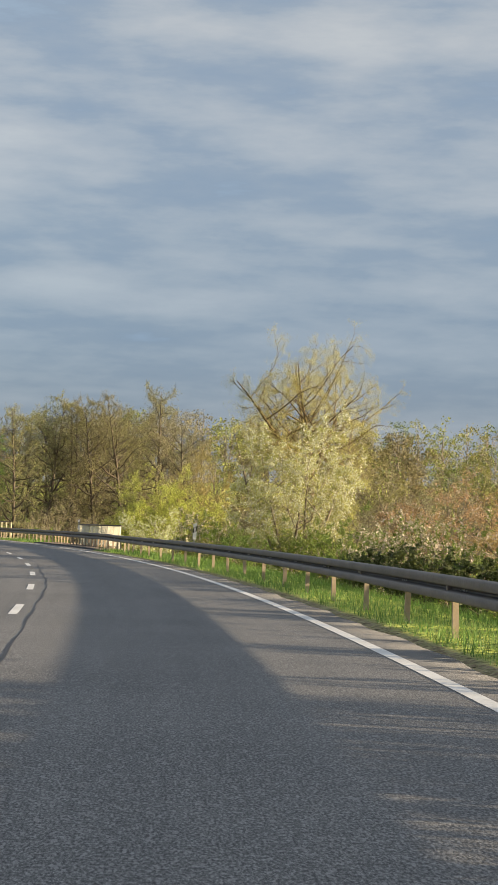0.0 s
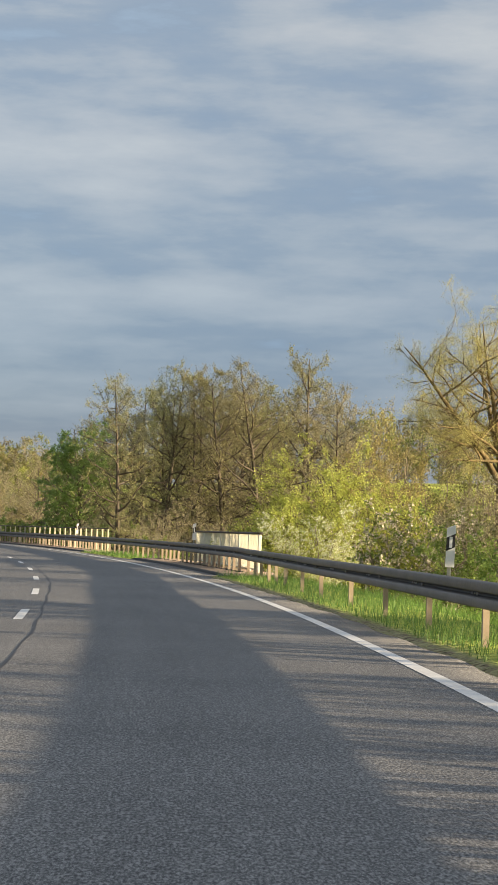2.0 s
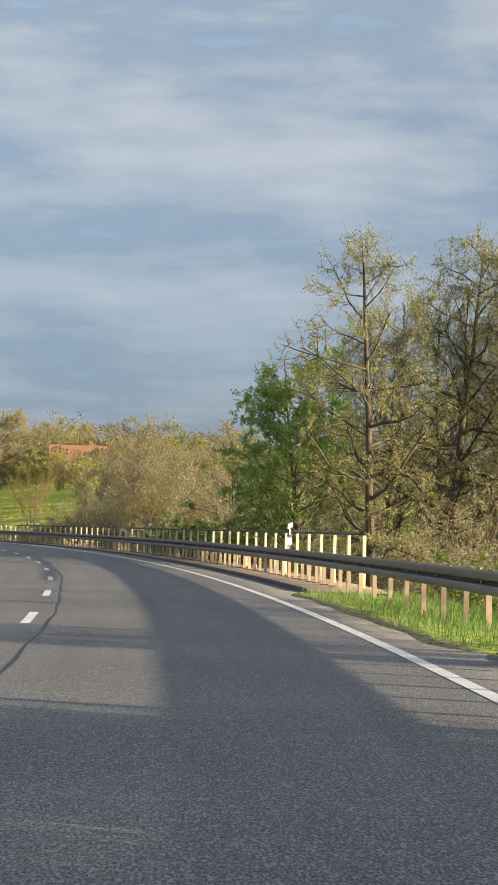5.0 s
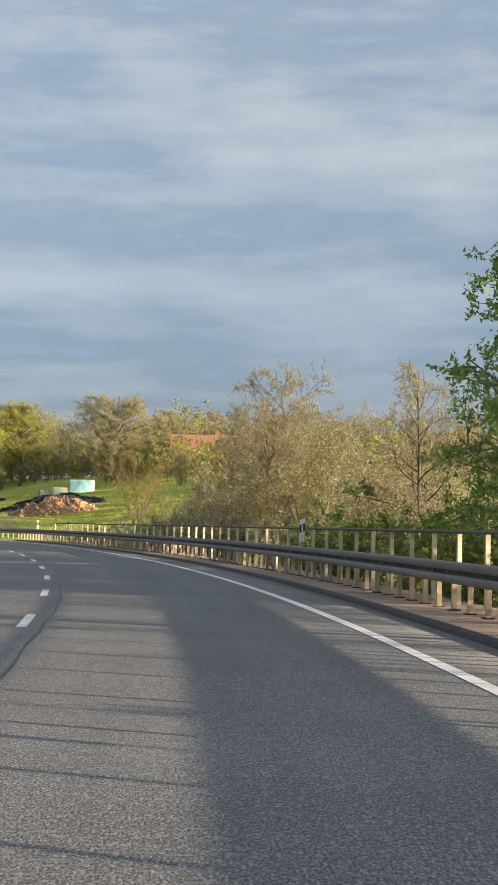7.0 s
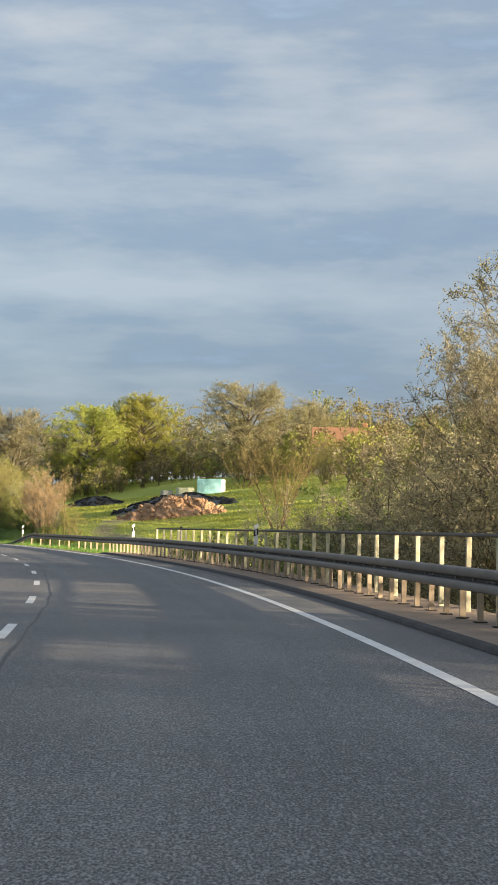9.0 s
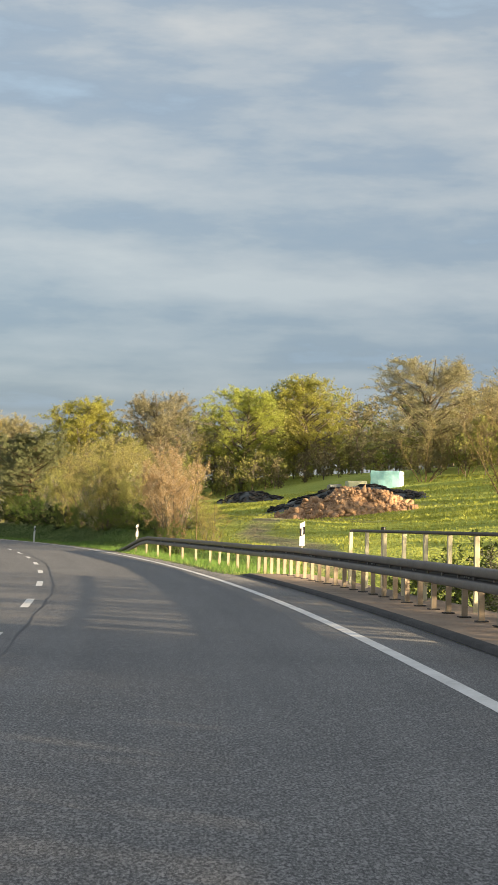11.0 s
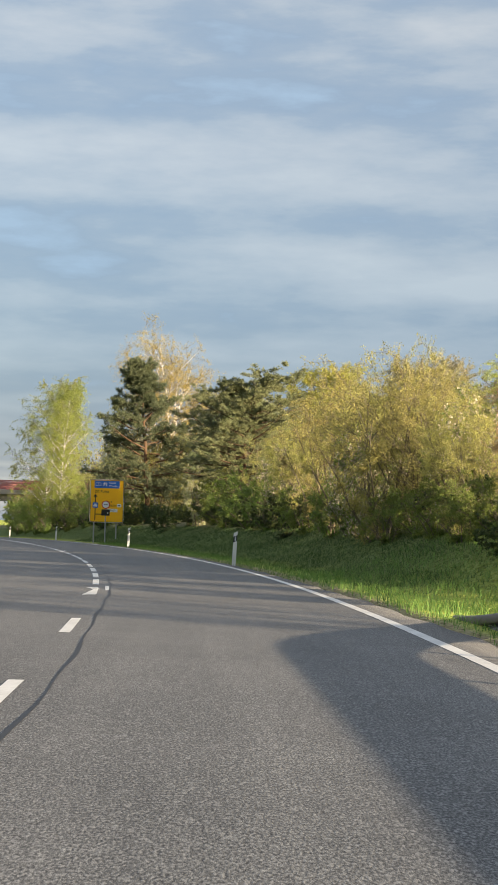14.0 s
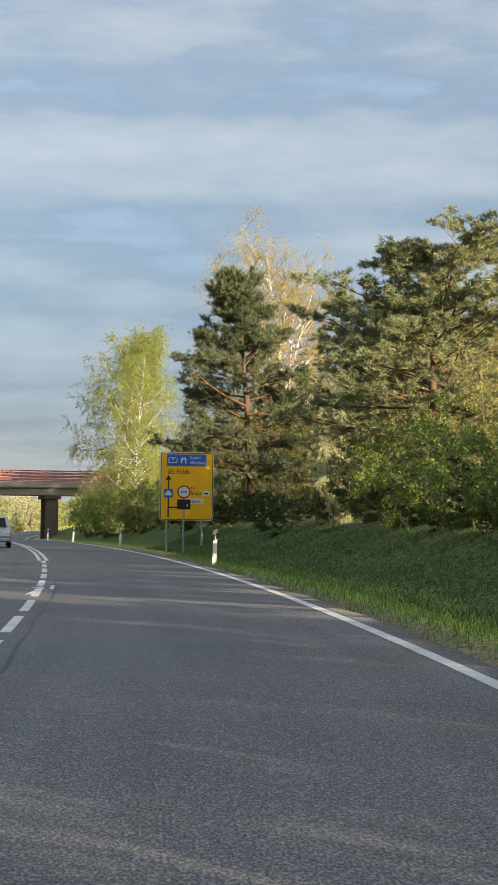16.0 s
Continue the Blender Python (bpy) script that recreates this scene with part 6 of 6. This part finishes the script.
def build_car():
    root = tagged(new("car"), "silver estate car in the opposite lane", "car")
    root.matrix_basis = along(384.5, -5.75, 0.0)
    # side outline (y along, z), front towards -y
    low = [(-2.2, 0.28), (-2.25, 0.55), (-2.1, 0.78), (-1.25, 0.95), (-0.5, 1.42), (0.3, 1.48), (1.5, 1.42), (2.15, 0.98), (2.25, 0.6), (2.2, 0.28)]
    bm = bmesh.new()
    rows = []
    for x, k in ((-0.86, 0.93), (-0.8, 0.99), (0.0, 1.0), (0.8, 0.99), (0.86, 0.93)):
        rows.append([bm.verts.new((x * (1.0 if z < 0.96 else 0.82), y * k, 0.28 + (z - 0.28) * (k if z > 0.5 else 1))) for y, z in low])
    n = len(low)
    for a, b in zip(rows, rows[1:]):
        for i in range(n - 1):
            bm.faces.new((a[i], a[i + 1], b[i + 1], b[i]))
        bm.faces.new((a[n - 1], a[0], b[0], b[n - 1]))
    bm.faces.new(rows[0][::-1])
    bm.faces.new(rows[-1])
    bmesh.ops.recalc_face_normals(bm, faces=bm.faces)
    body = part("body", bm, CAR_SILVER, root)
    bm = bmesh.new()
    f = [bm.verts.new(c) for c in ((-0.66, -1.23, 0.985), (0.66, -1.23, 0.985), (0.56, -0.56, 1.40), (-0.56, -0.56, 1.40))]
    bm.faces.new(f)
    bmesh.ops.solidify(bm, geom=bm.faces[:], thickness=-0.02)
    part("windscreen", bm, CAR_GLASS, root, "dark glass")
    for x in (-1, 1):
        part("side_window", boxed((0.03, 1.9, 0.33), (x * 0.735, 0.5, 1.16), 0.01, Matrix.Rotation(-x * 0.22, 4, "Y")), CAR_GLASS, root, "dark glass")
        part("headlight", boxed((0.36, 0.1, 0.16), (x * 0.6, -2.13, 0.68), 0.04), SIGN_WHITE, root, "clear headlight")
        part("wing_mirror", boxed((0.16, 0.1, 0.13), (x * 0.93, -0.95, 1.0), 0.04), CAR_SILVER, root)
    part("grille", boxed((0.7, 0.05, 0.14), (0, -2.22, 0.62), 0.02), SIGN_BLACK, root, "black grille")
    part("bumper", boxed((1.62, 0.12, 0.2), (0, -2.2, 0.38), 0.05), CAR_SILVER, root)
    part("number_plate", boxed((0.5, 0.02, 0.11), (0, -2.27, 0.42)), SIGN_WHITE, root, "plain white plate")
    for x in (-0.76, 0.76):
        for y in (-1.35, 1.35):
            bm = bmesh.new()
            bmesh.ops.create_cone(bm, cap_ends=True, segments=24, radius1=0.31, radius2=0.31, depth=0.2, matrix=Matrix.Translation((x, y, 0.31)) @ Matrix.Rotation(radians(90), 4, "Y"))
            bmesh.ops.bevel(bm, geom=[e for e in bm.edges if abs(e.verts[0].co.x - e.verts[1].co.x) < 1e-5], offset=0.03, segments=2, affect="EDGES")
            wheel = part("wheel", bm, RUBBER, root, "black tyre")
            bm = bmesh.new()
            bmesh.ops.create_cone(bm, cap_ends=True, segments=20, radius1=0.2, radius2=0.18, depth=0.21, matrix=Matrix.Translation((x, y, 0.31)) @ Matrix.Rotation(radians(90), 4, "Y"))
            part("rim", bm, SIGN_BACK, wheel, "grey metal rim")


build_car()


# ---- houses on the far slope ----
PLASTER = varied("house_plaster", (0.50, 0.42, 0.30), (0.66, 0.57, 0.43), 0.6, 0.9, fine=5.0)
ROOF_TILE = varied("roof_tiles", (0.25, 0.125, 0.07), (0.36, 0.195, 0.11), 1.0, 0.85, fine=8.0, relief=0.3)


def build_house(x, y, z, w, d, h, rise, turn, wall, label):
    root = tagged(new("house"), label, "house")
    root.matrix_basis = pose(x, y, z, 0, 0, turn)
    part("wall", boxed((w, d, h + 2), (0, 0, h / 2 - 1), 0.03), wall, root)
    bm = bmesh.new()
    o = 0.5
    a = [bm.verts.new(c) for c in ((-w / 2 - o, -d / 2 - o, h - 0.25), (w / 2 + o, -d / 2 - o, h - 0.25), (w / 2 + o, d / 2 + o, h - 0.25), (-w / 2 - o, d / 2 + o, h - 0.25), (-w / 2 - o, 0, h + rise), (w / 2 + o, 0, h + rise))]
    for q in ((0, 1, 5, 4), (2, 3, 4, 5), (0, 4, 3), (1, 2, 5), (3, 2, 1, 0)):
        bm.faces.new([a[i] for i in q])
    bmesh.ops.recalc_face_normals(bm, faces=bm.faces)
    roof = part("roof", bm, ROOF_TILE, root, "orange-red tiled roof")
    part("chimney", boxed((0.7, 0.7, 1.8), (w * 0.2, 0.8, h + rise - 0.2), 0.03), ROOF_TILE, roof)
    for k in range(3):
        win = part("window", boxed((1.3, 0.12, 1.4), (-w / 3 + k * w / 3, -d / 2 - 0.02, h * 0.5), 0.02), SIGN_WHITE, root, "white framed window")
        part("pane", boxed((1.1, 0.04, 1.2), (-w / 3 + k * w / 3, -d / 2 - 0.085, h * 0.5)), CAR_GLASS, win, "dark glass")


build_house(-84.4, 405, 9.0, 10.0, 8, 4.4, 2.7, 12, PLASTER, "low house with an orange-red tiled roof among trees")

# ---- grass on the verges and the meadow's near edge ----
GRASS = leaf_material("grass_blades", (0.085, 0.165, 0.035), (0.22, 0.355, 0.085), 0.4, 0.5, 0.02)


# darker copy of the grass that carries the bank's tree shade in its colour
GRASS_SHADED = leaf_material("shaded_bank_blades", (0.04, 0.08, 0.022), (0.11, 0.17, 0.05), 0.3, 0.6, 0.02)


def grass(name, label, seed, count, box_s, box_r, tall, width, keep=None, lean=0.35, mat=None):
    rng = np.random.default_rng(seed)
    s = rng.uniform(*box_s, count)
    r = rng.uniform(*box_r, count)
    # growth in tufts of uneven height
    x, y = road_xy(s, r)
    lush = np.clip(0.5 + 0.24 * (wobble(x + 1.7 * np.sin(y * 0.9), y + 1.4 * np.sin(x * 1.1), 0.83, seed) + wobble(y, x, 2.9, seed * 1.3)), 0, 1)
    ok = rng.uniform(0, 1, count) < 0.45 + 0.55 * lush
    if keep is not None:
        ok &= keep(s, r)
    s, r, lush, x, y = s[ok], r[ok], lush[ok], x[ok], y[ok]
    n = len(s)
    z = ground_z(s, r) - 0.03
    P = np.stack([x, y, z], -1)
    h = rng.uniform(*tall, n) * (0.55 + 0.6 * lush)
    a = rng.uniform(0, 2 * math.pi, n)
    bend = rng.normal(0, lean, (n, 2)) * h[:, None]
    w = width * rng.uniform(0.6, 1.3, n)
    side = np.stack([np.cos(a) * w, np.sin(a) * w, 0 * a], -1)
    tip = P + np.stack([bend[:, 0], bend[:, 1], h], -1)
    half = P + np.stack([bend[:, 0] * 0.3, bend[:, 1] * 0.3, h * 0.55], -1)
    V = np.stack([P - side, P + side, half + side * 0.7, tip, half - side * 0.7], 1).reshape(-1, 3)
    b = (np.arange(n) * 5)[:, None]
    F = np.concatenate([np.concatenate([b, b + 1, b + 2, b + 4], 1), np.concatenate([b + 4, b + 2, b + 3, b + 3], 1)])
    quads = np.concatenate([b, b + 1, b + 2, b + 4], 1)
    tris = np.concatenate([b + 4, b + 2, b + 3], 1)
    T = np.concatenate([quads[:, [0, 1, 2]], quads[:, [0, 2, 3]], tris])
    tagged(new(name, mesh_np(name, V, T, mat or GRASS)), label, "grass", kind="stuff")


def off_track(s, r):
    return (np.abs(r - track_r(s)) > 0.85) | (s < 252) | (s > 310)


def off_bridge(s, r):
    return ~(((s > 75) & (s < 100.2)) | ((s > 116.8) & (s < 241.2)) & (r < 2.8))


grass("verge_grass", "lush spring grass under the guard rail", 31, 64000, (2, 118), (0.85, 4.2), (0.08, 0.30), 0.0045, off_bridge)
grass("verge_grass", "spring grass along the road's end of the rail", 32, 30000, (240, 300), (0.7, 5.0), (0.08, 0.28), 0.006, off_bridge)
grass("bank_herb", "bank grass coloured dark to stand in for tree shade", 33, 52000, (288, 384), (1.4, 4.6), (0.05, 0.18), 0.008, lean=0.7, mat=GRASS_SHADED)
grass("verge_grass", "short grass along the asphalt edge below the bank", 35, 16000, (296, 366), (0.5, 1.7), (0.05, 0.2), 0.006)
GRASS_MEADOW = leaf_material("meadow_blades", (0.29, 0.325, 0.05), (0.50, 0.52, 0.11), 0.45, 0.5, 0.02)
grass("meadow_grass", "bright meadow grass beyond the rail", 34, 70000, (238, 312), (5.0, 24.0), (0.06, 0.17), 0.018, off_track, mat=GRASS_MEADOW)
grass("meadow_grass", "bright short grass over the rising meadow", 36, 80000, (246, 400), (18.0, 66.0), (0.08, 0.22), 0.06, mat=GRASS_MEADOW)
